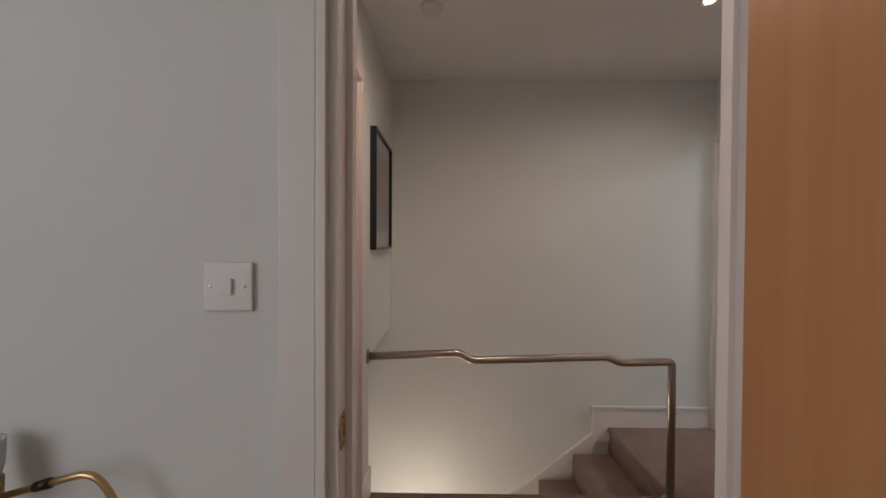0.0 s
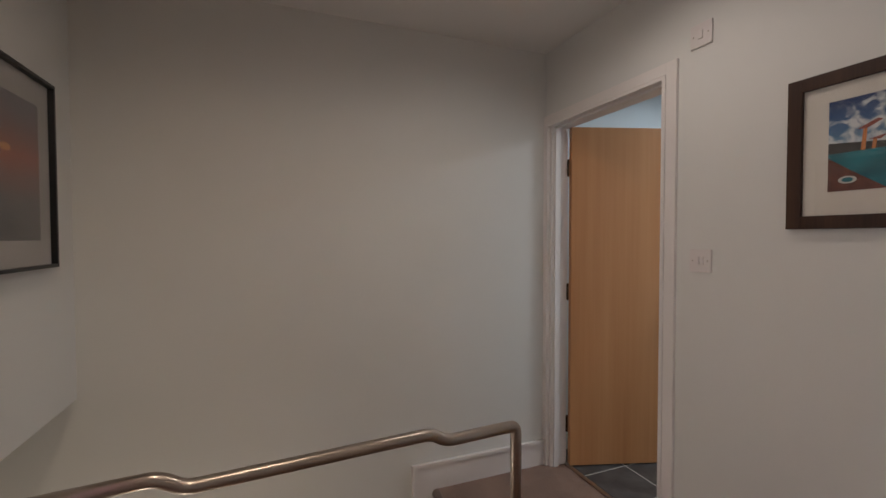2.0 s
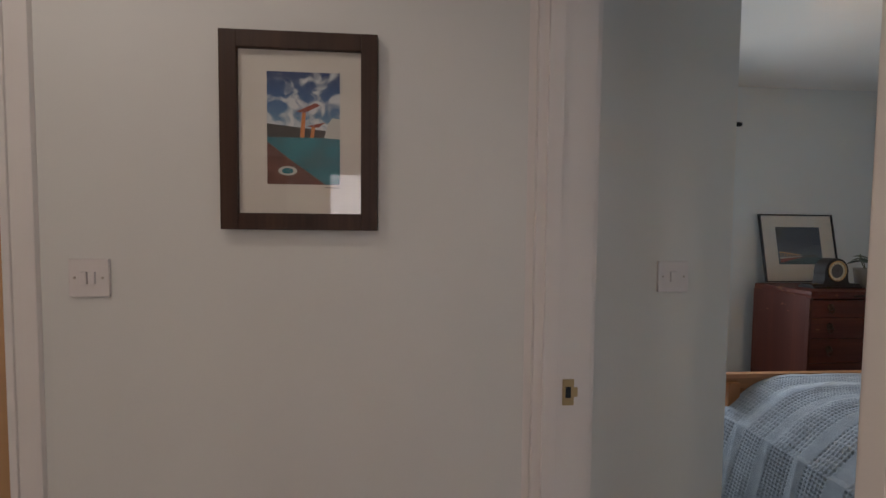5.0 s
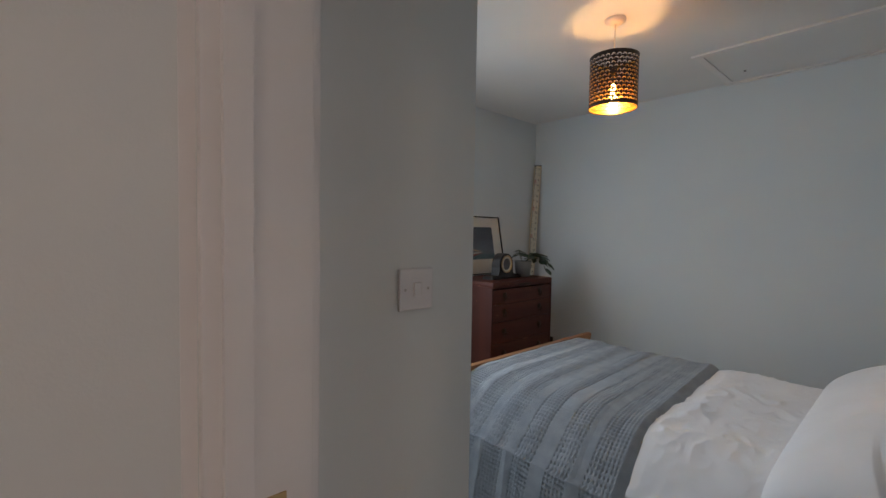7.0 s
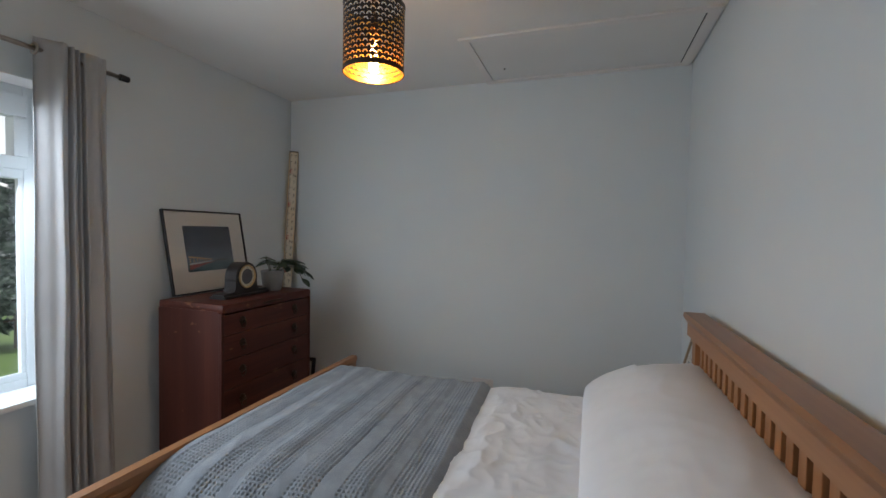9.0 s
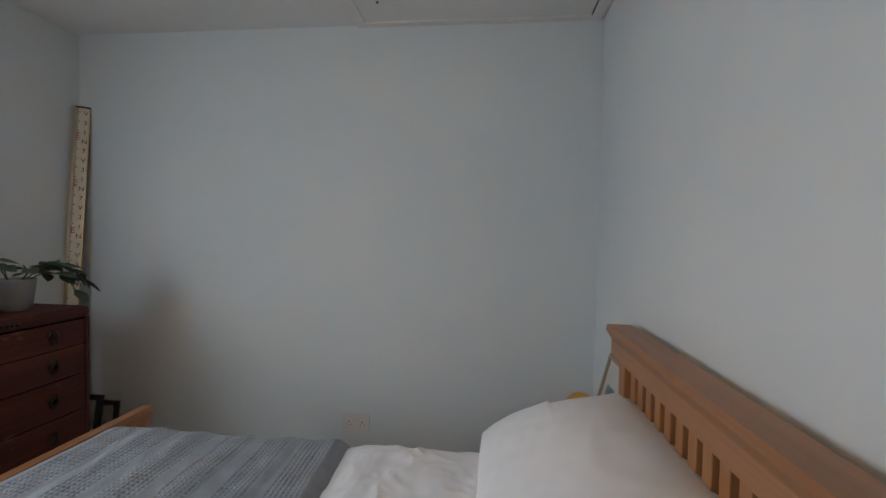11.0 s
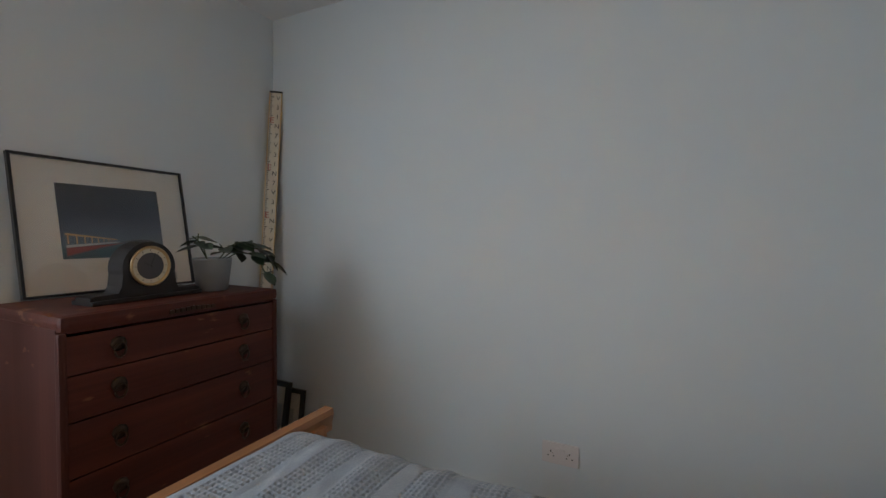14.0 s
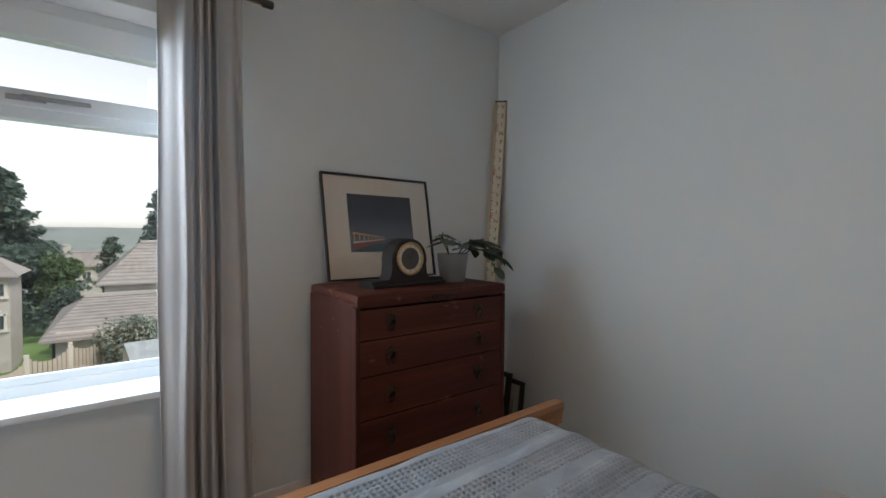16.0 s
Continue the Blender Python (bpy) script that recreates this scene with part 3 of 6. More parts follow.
def cloud_material():
    """A printed sky: deep blue above, paler low down, with broken white clouds."""
    m, t, p = nodes_of("print_sky")
    tc = t.nodes.new("ShaderNodeTexCoord")
    sep = t.nodes.new("ShaderNodeSeparateXYZ")
    t.links.new(tc.outputs["Generated"], sep.inputs[0])
    blue = ramp_node(t, sep.outputs["Z"], [(0.45, (0.16, 0.30, 0.42)), (0.75, (0.03, 0.10, 0.24)), (1.0, (0.008, 0.03, 0.11))])
    n = noise_node(t, 3.4, 6.0, "Generated", (1.2, 1, 2.2))
    n.inputs["Distortion"].default_value = 0.6
    low = t.nodes.new("ShaderNodeMath")
    low.operation = "MULTIPLY_ADD"
    low.inputs[1].default_value = -0.30
    t.links.new(sep.outputs["Z"], low.inputs[0])
    t.links.new(n.outputs["Fac"], low.inputs[2])
    k = ramp_node(t, low.outputs[0], [(0.22, (0, 0, 0)), (0.36, (1, 1, 1))])
    mix = t.nodes.new("ShaderNodeMix")
    mix.data_type = "RGBA"
    t.links.new(k.outputs[0], mix.inputs[0])
    t.links.new(blue.outputs[0], mix.inputs[6])
    mix.inputs[7].default_value = (0.58, 0.60, 0.60, 1)
    t.links.new(mix.outputs[2], p.inputs["Base Color"])
    p.inputs["Roughness"].default_value = 0.5
    return m


SKYM = cloud_material()
ob, pr = picture("pool_picture", "dark wood framed photograph of an outdoor pool with a diving board", 0.352, 0.446, 0.038, 0.024, M_WALNUT, SKYM, (0.101, 0.265, 0.105, 0.36), pose(2.49, 0.741, 1.376, 0, 0, -90))


def flat_shape(name, pts, material, parent, y):
    """A thin printed shape on a picture, with its corners given in x and z."""
    bm = bmesh.new()
    f = bm.faces.new([bm.verts.new((x, y, z)) for x, z in pts])
    f.normal_update()
    if f.normal.y > 0:
        f.normal_flip()
    return part(name, bm, material, parent)


pw, ph, px, pz, py = 0.164, 0.255, 0.101, 0.105, -0.0122
C_WATER = surface("print_water", (0.008, 0.07, 0.10), (0.02, 0.20, 0.24), 14, 0.5, 0.0)
C_DECK = surface("print_deck", (0.10, 0.035, 0.025), (0.16, 0.06, 0.04), 40, 0.6, 0.0)
C_ORANGE = plain("print_orange", (0.55, 0.2, 0.06), 0.6)
C_STONE = plain("print_dark_wall", (0.05, 0.045, 0.04), 0.6)
C_PALE = plain("print_pale", (0.5, 0.5, 0.46), 0.6)
C_RED = plain("print_red_board", (0.25, 0.06, 0.035), 0.6)


def pp(u, v):
    return (px + u * pw, pz + v * ph)


for nm, pts, mt, d in (("printed_wall", [(0, 0.42), (1, 0.42), (1, 0.47), (0.3, 0.52), (0, 0.54)], C_STONE, 0), ("printed_water", [(0, 0.36), (0, 0.42), (1, 0.42), (1, 0.0), (0.78, 0.0)], C_WATER, 1),
                       ("printed_deck", [(0, 0), (0.8, 0), (0.32, 0.22), (0, 0.38)], C_DECK, 2), ("printed_slide", [(0.78, 0.42), (1, 0.41), (1, 0.59), (0.9, 0.6), (0.84, 0.55)], C_PALE, 3),
                       ("printed_board", [(0.4, 0.65), (0.52, 0.64), (0.73, 0.71), (0.66, 0.73)], C_RED, 4), ("printed_tower", [(0.45, 0.42), (0.51, 0.42), (0.53, 0.64), (0.48, 0.64)], C_ORANGE, 5),
                       ("printed_leg", [(0.59, 0.42), (0.64, 0.42), (0.66, 0.52), (0.61, 0.52)], C_ORANGE, 5), ("printed_arc", [(0.54, 0.52), (0.7, 0.51), (0.8, 0.56), (0.66, 0.54)], C_RED, 6)):
    flat_shape(nm, [pp(*q) for q in pts], mt, ob, py - 0.00012 * d)
flat_shape("printed_ring", [pp(0.28 + 0.13 * math.cos(a), 0.12 + 0.042 * math.sin(a)) for a in (k * math.tau / 20 for k in range(20))], C_PALE, ob, py - 0.0009)
flat_shape("printed_ring_middle", [pp(0.28 + 0.08 * math.cos(a), 0.12 + 0.026 * math.sin(a)) for a in (k * math.tau / 20 for k in range(20))], C_WATER, ob, py - 0.0011)
flat_shape("signature", [(0.23, 0.098), (0.265, 0.097), (0.265, 0.0985), (0.23, 0.0995)], C_STONE, ob, py)

SUNSET = grad_material("print_sunset", "Z", [(0.0, (0.06, 0.062, 0.07)), (0.35, (0.11, 0.10, 0.11)), (0.52, (0.22, 0.10, 0.09)), (0.66, (0.34, 0.10, 0.07)), (0.8, (0.20, 0.085, 0.08)), (1.0, (0.12, 0.11, 0.13))], 3.5, 0.15)
ob, pr = picture("sunset_picture", "framed hazy red sunset photograph in a deep black frame", 0.60, 0.64, 0.012, 0.034, M_BLACK, SUNSET, (0.085, 0.515, 0.095, 0.545), pose(0.24, 1.228, 1.25, 0, 0, 90), surface("grey_mount", (0.36, 0.34, 0.33), (0.40, 0.38, 0.37), 5, 0.8, 0.05))
flat_shape("printed_sun", [(0.32 + 0.03 * math.cos(a), 0.375 + 0.012 * math.sin(a)) for a in (k * math.tau / 14 for k in range(14))], plain("print_sun", (0.6, 0.28, 0.12), 0.6), ob, -0.034 * 0.45 - 0.0016)

# ---- bathroom floor tiles ----
# added fitting for the south landing spot, out of view
for nm_, x_, y_ in (("downlight", 0.80, 0.56),):
    ob = thing(nm_, "added unseen recessed spotlight near the smoke alarm, brightens the landing", "ceiling light", (x_, y_, H))
    bm = bmesh.new()
    lathe(bm, [(0.03, -0.001), (0.032, -0.005), (0.042, -0.004), (0.042, 0.0), (0.03, 0.0)], 32)
    part("bezel", bm, M_PLASTIC, ob, smooth=True)
    bm = bmesh.new()
    lathe(bm, [(0.001, -0.002), (0.029, -0.002), (0.029, 0.0), (0.001, 0.0)], 24)
    part("lens", bm, bpy.data.materials["lamp_lens"], ob)
structure("threshold_bar", [(2.588, 2.612, 1.228, 1.982, -0.006, 0.004)], M_STEEL, 0.002)

# ---- bed ----
bed = thing("bed", "waxed pine double bed with slatted head and foot boards, made up", "bed", (1.63, -2.66, 0))


def bed_box(name, d, mat, parent=bed, bevel=0.004, label=""):
    x0, x1, y0, y1, z0, z1 = d
    return box_part(name, (x0 - 1.63, x1 - 1.63, y0 + 2.66, y1 + 2.66, z0, z1), mat, parent, bevel, label)


def sloped_rail(name, x0, x1, y0, y1, z0, z1, cap, parent, mat):
    """A rail with a chamfered cap that stands out past it."""
    prof = [(x0 + cap, z0), (x1 - cap, z0), (x1 - cap, z1 - 0.05), (x1, z1 - 0.018), (x1 - 0.004, z1), (x0 + 0.004, z1), (x0, z1 - 0.018), (x0 + cap, z1 - 0.05)]
    bm = bmesh.new()
    a = [bm.verts.new((x - 1.63, y0 + 2.66, z)) for x, z in prof]
    b = [bm.verts.new((x - 1.63, y1 + 2.66, z)) for x, z in prof]
    bm.faces.new(list(reversed(a)))
    bm.faces.new(b)
    for k in range(len(prof)):
        bm.faces.new((a[k], a[(k + 1) % len(prof)], b[(k + 1) % len(prof)], b[k]))
    bmesh.ops.recalc_face_normals(bm, faces=bm.faces)
    return part(name, bm, mat, parent)


BY0, BY1 = -2.62, -1.25
head = box_part("headboard", (0.03, 0.065, 0.0, 0.001, 0.4, 0.401), M_PINE, bed)
for y in (BY0, BY1 - 0.06):
    bed_box("post", (1.665, 1.715, y, y + 0.06, 0.0, 0.98), M_PINE_V, head)
sloped_rail("top_rail", 1.655, 1.745, -2.68, -1.20, 0.962, 1.066, 0.02, head, M_PINE)
bed_box("lower_rail", (1.672, 1.708, BY0 + 0.06, BY1 - 0.06, 0.42, 0.50), M_PINE, head)
n = 19
for k in range(n):
    y = BY0 + 0.06 + (k + 0.5) * (BY1 - BY0 - 0.12) / n
    bed_box("slat", (1.68, 1.70, y - 0.019, y + 0.019, 0.50, 0.965), M_PINE_V, head, 0.003)
foot = box_part("footboard", (1.81, 1.83, 0.0, 0.001, 0.3, 0.301), M_PINE, bed)
for y in (BY0, BY1 - 0.06):
    bed_box("post", (3.425, 3.475, y, y + 0.06, 0.0, 0.64), M_PINE_V, foot)
sloped_rail("top_rail", 3.436, 3.478, -2.665, -1.205, 0.605, 0.678, 0.008, foot, M_PINE)
bed_box("lower_rail", (3.432, 3.468, BY0 + 0.06, BY1 - 0.06, 0.20, 0.28), M_PINE, foot)
for k in range(n):
    y = BY0 + 0.06 + (k + 0.5) * (BY1 - BY0 - 0.12) / n
    bed_box("slat", (3.44, 3.46, y - 0.019, y + 0.019, 0.28, 0.61), M_PINE_V, foot, 0.003)
for y in (BY0 + 0.01, BY1 - 0.035):
    bed_box("side_rail", (1.71, 3.43, y, y + 0.025, 0.24, 0.38), M_PINE, bed)
bed_box("slatted_base", (1.72, 3.42, BY0 + 0.04, BY1 - 0.04, 0.30, 0.325), M_PINE_V, bed)
box_part("mattress", (1.73, 3.405, -2.60, -1.27, 0.326, 0.53), M_LINEN, None, 0.04)
tagged(bpy.data.objects["mattress"], "thick white mattress lying on the pine bed under the duvet", "mattress")


def fold(x, y, s=1.0, seed=0.0):
    return noise.noise(Vector((x * 3.1 + seed, y * 2.3, seed))) * 0.6 * s + noise.noise(Vector((x * 9.0, y * 7.0 + seed, seed))) * 0.25 * s


def drape(u, v, x0, x1, top, hang, thick, seed, amp, yN=-1.235, yS=-2.625):
    """Cloth over the mattress: v runs over the near side, the top and down the far side."""
    w = yN - yS
    total = hang * 2 + w
    s = v * total
    x = x0 + (x1 - x0) * u
    r, drop = (0.40, 0.125) if s < hang + w / 2 else (0.18, 0.06)
    if s < hang:
        z, y = top - drop - (hang - s), yN
        k = (hang - s) / hang
        y += 0.012 + 0.11 * k ** 0.8 + 0.016 * math.sin(x * 19 + seed + 1.5 * math.sin(x * 5)) * k
    elif s > hang + w:
        z, y = top - drop - (s - hang - w), yS
        k = (s - hang - w) / hang
        y -= 0.015 * k + 0.012 * math.sin(x * 17 + seed) * k
    else:
        q = s - hang
        y = yN - q
        e = min(q, w - q)
        z = top - (max(0.0, 1 - e / r) ** 2.6) * drop
        z += thick * (1 - max(0.0, 1 - e / (0.30 if q < w / 2 else 0.17)) ** 2)
        y += 0.012 * max(0.0, 1 - e / 0.05) * (1 if q < w / 2 else -1)
        z += amp * fold(x, y, 1.0, seed) * min(1.0, e / 0.1)
    return x, y, z


def duvet_point(u, v):
    x, y, z = drape(u, v, 1.76, 2.66, 0.60, 0.34, 0.072, 3.1, 0.022)
    if z < 0.5 and x > 2.46:
        y += -0.04 if y > -1.9 else 0.02
    if z > 0.5:
        wx = x + 0.05 * noise.noise(Vector((x * 6, y * 6, 1))) + 0.25 * y
        for q, (sx, sy, am) in enumerate(((5.0, 4.0, 0.004), (10.0, 9.0, 0.0055), (19.0, 18.0, 0.0032))):
            z += am * min(1.0, max(0.1, (0.96 - u) / 0.12)) * (0.5 + 1.4 * abs(noise.noise(Vector((x * 3, y * 3, 20 + q))))) * (1 - 2.6 * abs(noise.noise(Vector((wx * sx, (y - 0.3 * x) * sy, 7.7 + q)))))
    else:
        y += 0.016 * noise.noise(Vector((x * 13, z * 3.0, 4))) + 0.007 * noise.noise(Vector((x * 30, z * 7.0, 8)))
    z -= 0.03 * max(0.0, (u - 0.82) / 0.18)
    return x, y, z


me = grid_mesh("duvet", 220, 320, duvet_point)
me.materials.append(M_LINEN)
ob = tagged(new("duvet", me), "rumpled white cotton duvet over the mattress", "duvet")
so = ob.modifiers.new("thickness", "SOLIDIFY")
so.thickness, so.offset = 0.018, 1.0

BX0, BX1 = 2.60, 3.418


def make_blanket():
    nx, ny = 250, 580
    w, hang = 1.40, 0.36
    vs = []
    for j in range(ny + 1):
        for i in range(nx + 1):
            u, v = i / nx, j / ny
            x, y, z = drape(u, v, BX0, BX1 + 0.02, 0.622, hang, 0.055, 8.2, 0.014)
            s = v * (w + 2 * hang)
            band = (x - BX0) % 0.135
            soft = 0.006 * noise.noise(Vector((x * 5, y * 2.0, 5.5))) + 0.005 * (0.4 - abs(noise.noise(Vector((x * 16 + y * 7, y * 4.0, 2.5)))))
            long_fold = 0.010 * max(0.0, math.sin((x - BX0) * 39.3 + 0.8 * noise.noise(Vector((x, y * 1.5, 9)))))
            skew = 0.11 * max(0.0, 1 - v * 1.25) * (1 - u)
            lay = 0.022 * max(0.0, 1 - u / 0.05)
            dent = 0.0
            if band > 0.05:
                a = math.sin(x * math.tau / 0.014)
                b = math.sin(s * math.tau / 0.0155)
                dent = 0.0085 * max(0.0, a) * max(0.0, b) * 2
            if hang < s < hang + w:
                z += soft + long_fold * 0.6 - dent - lay
            elif s <= hang:
                y += soft * 2 - dent + 0.012
            else:
                y -= soft * 2 - dent
            edge = max(0.0, (x - (BX1 - 0.06)) / 0.09)
            z -= 0.012 * edge * edge
            vs.append((x - skew, y, z))
    fs = [(j * (nx + 1) + i, j * (nx + 1) + i + 1, (j + 1) * (nx + 1) + i + 1, (j + 1) * (nx + 1) + i) for j in range(ny) for i in range(nx)]
    me = bpy.data.meshes.new("blanket")
    me.from_pydata(vs, [], fs)
    me.shade_smooth()
    me.materials.append(M_GREY_KNIT)
    return me


ob = thing("blanket", "blue grey striped waffle knit blanket over the foot of the bed", "blanket", (0, 0, 0))
cl = new("cloth", make_blanket())
cl.parent = ob
rnd = random.Random(5)
bm = bmesh.new()
for k in range(110):
    x = BX0 + 0.005 + (BX1 - BX0) * k / 109 - 0.11 * (1 - k / 109)
    p = Vector(drape(k / 109, 0.0, BX0, BX1 + 0.02, 0.622, 0.36, 0.055, 8.2, 0.014))
    p.x = x
    tube(bm, [p, p + Vector((rnd.uniform(-0.004, 0.004), 0.004, -0.03)), p + Vector((rnd.uniform(-0.01, 0.01), 0.002, -0.07))], 0.0022, 5)
fr = part("fringe", bm, M_GREY_KNIT, ob)
fr["kind"] = "stuff"


def pillow(name, label, centre, half, m_tilt, seed):
    """Two bulged sheets that meet in a soft edge, with creases running off the corners."""
    ob = tagged(new(name), label, "pillow")
    ob.empty_display_size = 0.05
    ob.matrix_basis = Matrix.Translation(centre) @ m_tilt
    hx, hy, hz = half
    nx, ny = 70, 150
    vs, fs = [], []
    for side in (1, -1):
        for j in range(ny + 1):
            for i in range(nx + 1):
                a, b = 2 * i / nx - 1, 2 * j / ny - 1
                full = max(0.0, (1 - abs(a) ** (2.4 if a > 0 else 1.7)) * (1 - abs(b) ** 6)) ** (0.78 if a < 0 else 0.55)
                x, y = a * hx * (1 - 0.03 * abs(b) ** 4), b * hy
                z = side * hz * full
                if side > 0:
                    z += full * (0.014 * noise.noise(Vector((x * 3 + seed, y * 2.5, 1))) + 0.010 * (0.35 - abs(noise.noise(Vector((x * 5 + y * 3 + seed, y * 5 - x * 3, 3))))) + 0.004 * (0.35 - abs(noise.noise(Vector((x * 14 - y * 8, y * 9 + x * 6, seed))))))
                vs.append((x, y, z))
    step = (nx + 1) * (ny + 1)
    for base in (0, step):
        for j in range(ny):
            for i in range(nx):
                q = (base + j * (nx + 1) + i, base + j * (nx + 1) + i + 1, base + (j + 1) * (nx + 1) + i + 1, base + (j + 1) * (nx + 1) + i)
                fs.append(q if base == 0 else tuple(reversed(q)))
    me = bpy.data.meshes.new("pillowcase")
    me.from_pydata(vs, [], fs)
    bm = bmesh.new()
    bm.from_mesh(me)
    bmesh.ops.remove_doubles(bm, verts=bm.verts, dist=1e-5)
    part("pillowcase", bm, M_LINEN, ob, smooth=True)
    return ob


pillow("pillow", "long smooth white pillow row against the slatted headboard", (1.925, -1.94, 0.757), (0.262, 0.71, 0.10), Euler((0, radians(21), 0)).to_matrix().to_4x4(), 1.0)

# ---- chest of drawers ----
chest = thing("chest_of_drawers", "old dark red mahogany chest of drawers with ring pulls", "chest of drawers", (3.91, -2.862, 0))
CX, CY = 3.91, -2.85


def chest_box(name, d, mat, parent=chest, bevel=0.003, label=""):
    return box_part(name, d, mat, parent, bevel, label)


DD, DW = 0.435, 0.726
for y in (0.0, DW - 0.016):
    chest_box("side_panel", (0.018, DD, y, y + 0.016, 0.0, 0.985), M_MAHOG_V, bevel=0.004)
chest_box("back_panel", (DD - 0.01, DD - 0.002, 0.016, DW - 0.016, 0.05, 0.98), M_MAHOG_V)
bm = bmesh.new()
bm_box(bm, -0.008, DD, 0.0, DW, 0.975, 1.022, bevel=0.02)
part("top", bm, M_MAHOG, chest)
chest_box("top_rail", (-0.004, 0.03, 0.016, DW - 0.016, 0.9735, 0.979), M_MAHOG)
for y in (-0.002, DW - 0.018):
    chest_box("corner_post", (-0.002, 0.022, y, y + 0.020, 0.0, 0.976), M_MAHOG_V, bevel=0.007)
chest_box("plinth", (0.012, 0.04, 0.016, DW - 0.016, 0.0, 0.09), M_MAHOG)
carve = bmesh.new()
for k in range(9):
    yy = DW / 2 + (k - 4) * 0.018
    bm_box(carve, -0.0125, -0.004, yy - 0.007, yy + 0.007, 0.995 - 0.004 + 0.002 * (4 - abs(k - 4)) * 0.3 - 0.006, 0.997 + 0.0012 * (4 - abs(k - 4)), 0.002)
part("carved_ornament", carve, M_DARKBRONZE, chest, "small carved leaf ornament")
levels = [0.966, 0.855, 0.726, 0.570, 0.405, 0.095]
for a, b in zip(levels, levels[1:]):
    dr = chest_box("drawer", (0.003, 0.40, 0.018, DW - 0.018, b + 0.0025, a - 0.0015), M_MAHOG, bevel=0.002)
    zc = (a + b) / 2 + 0.003 if a - b < 0.2 else b + (a - b) * 0.55
    for y in (0.158, DW - 0.142):
        bm = bmesh.new()
        lathe(bm, [(0.0005, -0.005), (0.016, -0.004), (0.022, 0.0), (0.022, 0.003), (0.0005, 0.003)], 8, (0.0, y, zc + 0.008), "x")
        rg = part("ring_plate", bm, M_DARKBRONZE, dr, "dark bronze backplate", smooth=True)
        bm = bmesh.new()
        tube(bm, [(-0.008 - 0.002 * math.sin(a2), y + 0.015 * math.cos(a2), zc - 0.010 + 0.021 * math.sin(a2)) for a2 in (q * math.tau / 20 for q in range(21))], 0.0032, 8)
        part("ring_pull", bm, M_DARKBRONZE, dr, "dark bronze ring pull", smooth=True)

# ---- things on the chest ----
TOP = 1.0225
DUSK = grad_material("print_dusk", "Z", [(0.0, (0.012, 0.035, 0.045)), (0.16, (0.03, 0.085, 0.10)), (0.30, (0.11, 0.13, 0.16)), (0.42, (0.07, 0.085, 0.12)), (0.7, (0.014, 0.02, 0.036)), (1.0, (0.008, 0.011, 0.02))], 3.0, 0.12)
lean = Matrix.Translation((4.335, -2.209, TOP + 0.001)) @ Euler((0, 0, radians(-90 + 2))).to_matrix().to_4x4() @ Euler((radians(-10.5), 0, 0)).to_matrix().to_4x4()
ob, pr = picture("shore_picture", "thin black framed photograph of a dark shore leaning on the wall", 0.588, 0.495, 0.009, 0.018, M_BLACK, DUSK, (0.122, 0.474, 0.128, 0.402), lean)
C_REDROOF = plain("print_red_shore", (0.25, 0.05, 0.035), 0.6)
C_GLOW = plain("print_pier_light", (0.62, 0.36, 0.16), 0.6)
Y_P = -0.018 * 0.45 - 0.0016
flat_shape("printed_shore", [(0.135, 0.168), (0.31, 0.186), (0.31, 0.189), (0.135, 0.178)], C_PALE, ob, Y_P)
flat_shape("printed_beach", [(0.135, 0.138), (0.25, 0.168), (0.33, 0.184), (0.135, 0.168)], C_REDROOF, ob, Y_P)
flat_shape("printed_hill", [(0.30, 0.186), (0.44, 0.184), (0.43, 0.194), (0.38, 0.198)], C_STONE, ob, Y_P)
flat_shape("printed_deck", [(0.135, 0.222), (0.30, 0.198), (0.30, 0.195), (0.135, 0.214)], C_GLOW, ob, Y_P)
for k in range(9):
    x0_ = 0.140 + 0.155 * (1 - (1 - k / 9) ** 1.6)
    h_ = 0.040 * (1 - k / 9) + 0.006
    flat_shape("printed_post", [(x0_, 0.182 + k * 0.0008), (x0_ + 0.005 * (1 - k / 11), 0.182 + k * 0.0008), (x0_ + 0.005 * (1 - k / 11), 0.182 + k * 0.0008 + h_ * 0.8), (x0_, 0.182 + k * 0.0008 + h_ * 0.8)], C_GLOW, ob, Y_P - 0.0002)

ck = thing("mantel_clock", "black mantel clock with a round brass rimmed dial, on the chest", "clock", (4.08, -2.435, TOP), turn=4)
bm = bmesh.new()
prof = [(-0.18, 0.0), (0.18, 0.0), (0.18, 0.024), (0.165, 0.028), (0.10, 0.030), (0.09, 0.05)]
prof += [(0.088 * math.cos(a), 0.106 + 0.088 * math.sin(a)) for a in (radians(-12) + k * radians(204) / 22 for k in range(23))]
prof += [(-0.09, 0.05), (-0.10, 0.030), (-0.165, 0.028), (-0.18, 0.024)]
a = [bm.verts.new((-0.045, y, z)) for y, z in prof]
b = [bm.verts.new((0.030, y, z)) for y, z in prof]
bm.faces.new(a)
bm.faces.new(list(reversed(b)))
for k in range(len(prof)):
    q = (k + 1) % len(prof)
    bm.faces.new((a[k], b[k], b[q], a[q]))
bmesh.ops.recalc_face_normals(bm, faces=bm.faces)
part("case", bm, plain("ebonised_wood", (0.012, 0.008, 0.007), 0.5), ck)
box_part("foot", (-0.056, 0.050, -0.185, 0.18, -0.0005, 0.014), plain("ebonised_foot", (0.011, 0.008, 0.007), 0.5), ck, 0.004)
bm = bmesh.new()
lathe(bm, [(0.058, 0.0), (0.066, 0.0), (0.068, -0.006), (0.064, -0.010), (0.060, -0.007), (0.058, -0.004)], 40, (-0.045, 0, 0.112), "x")
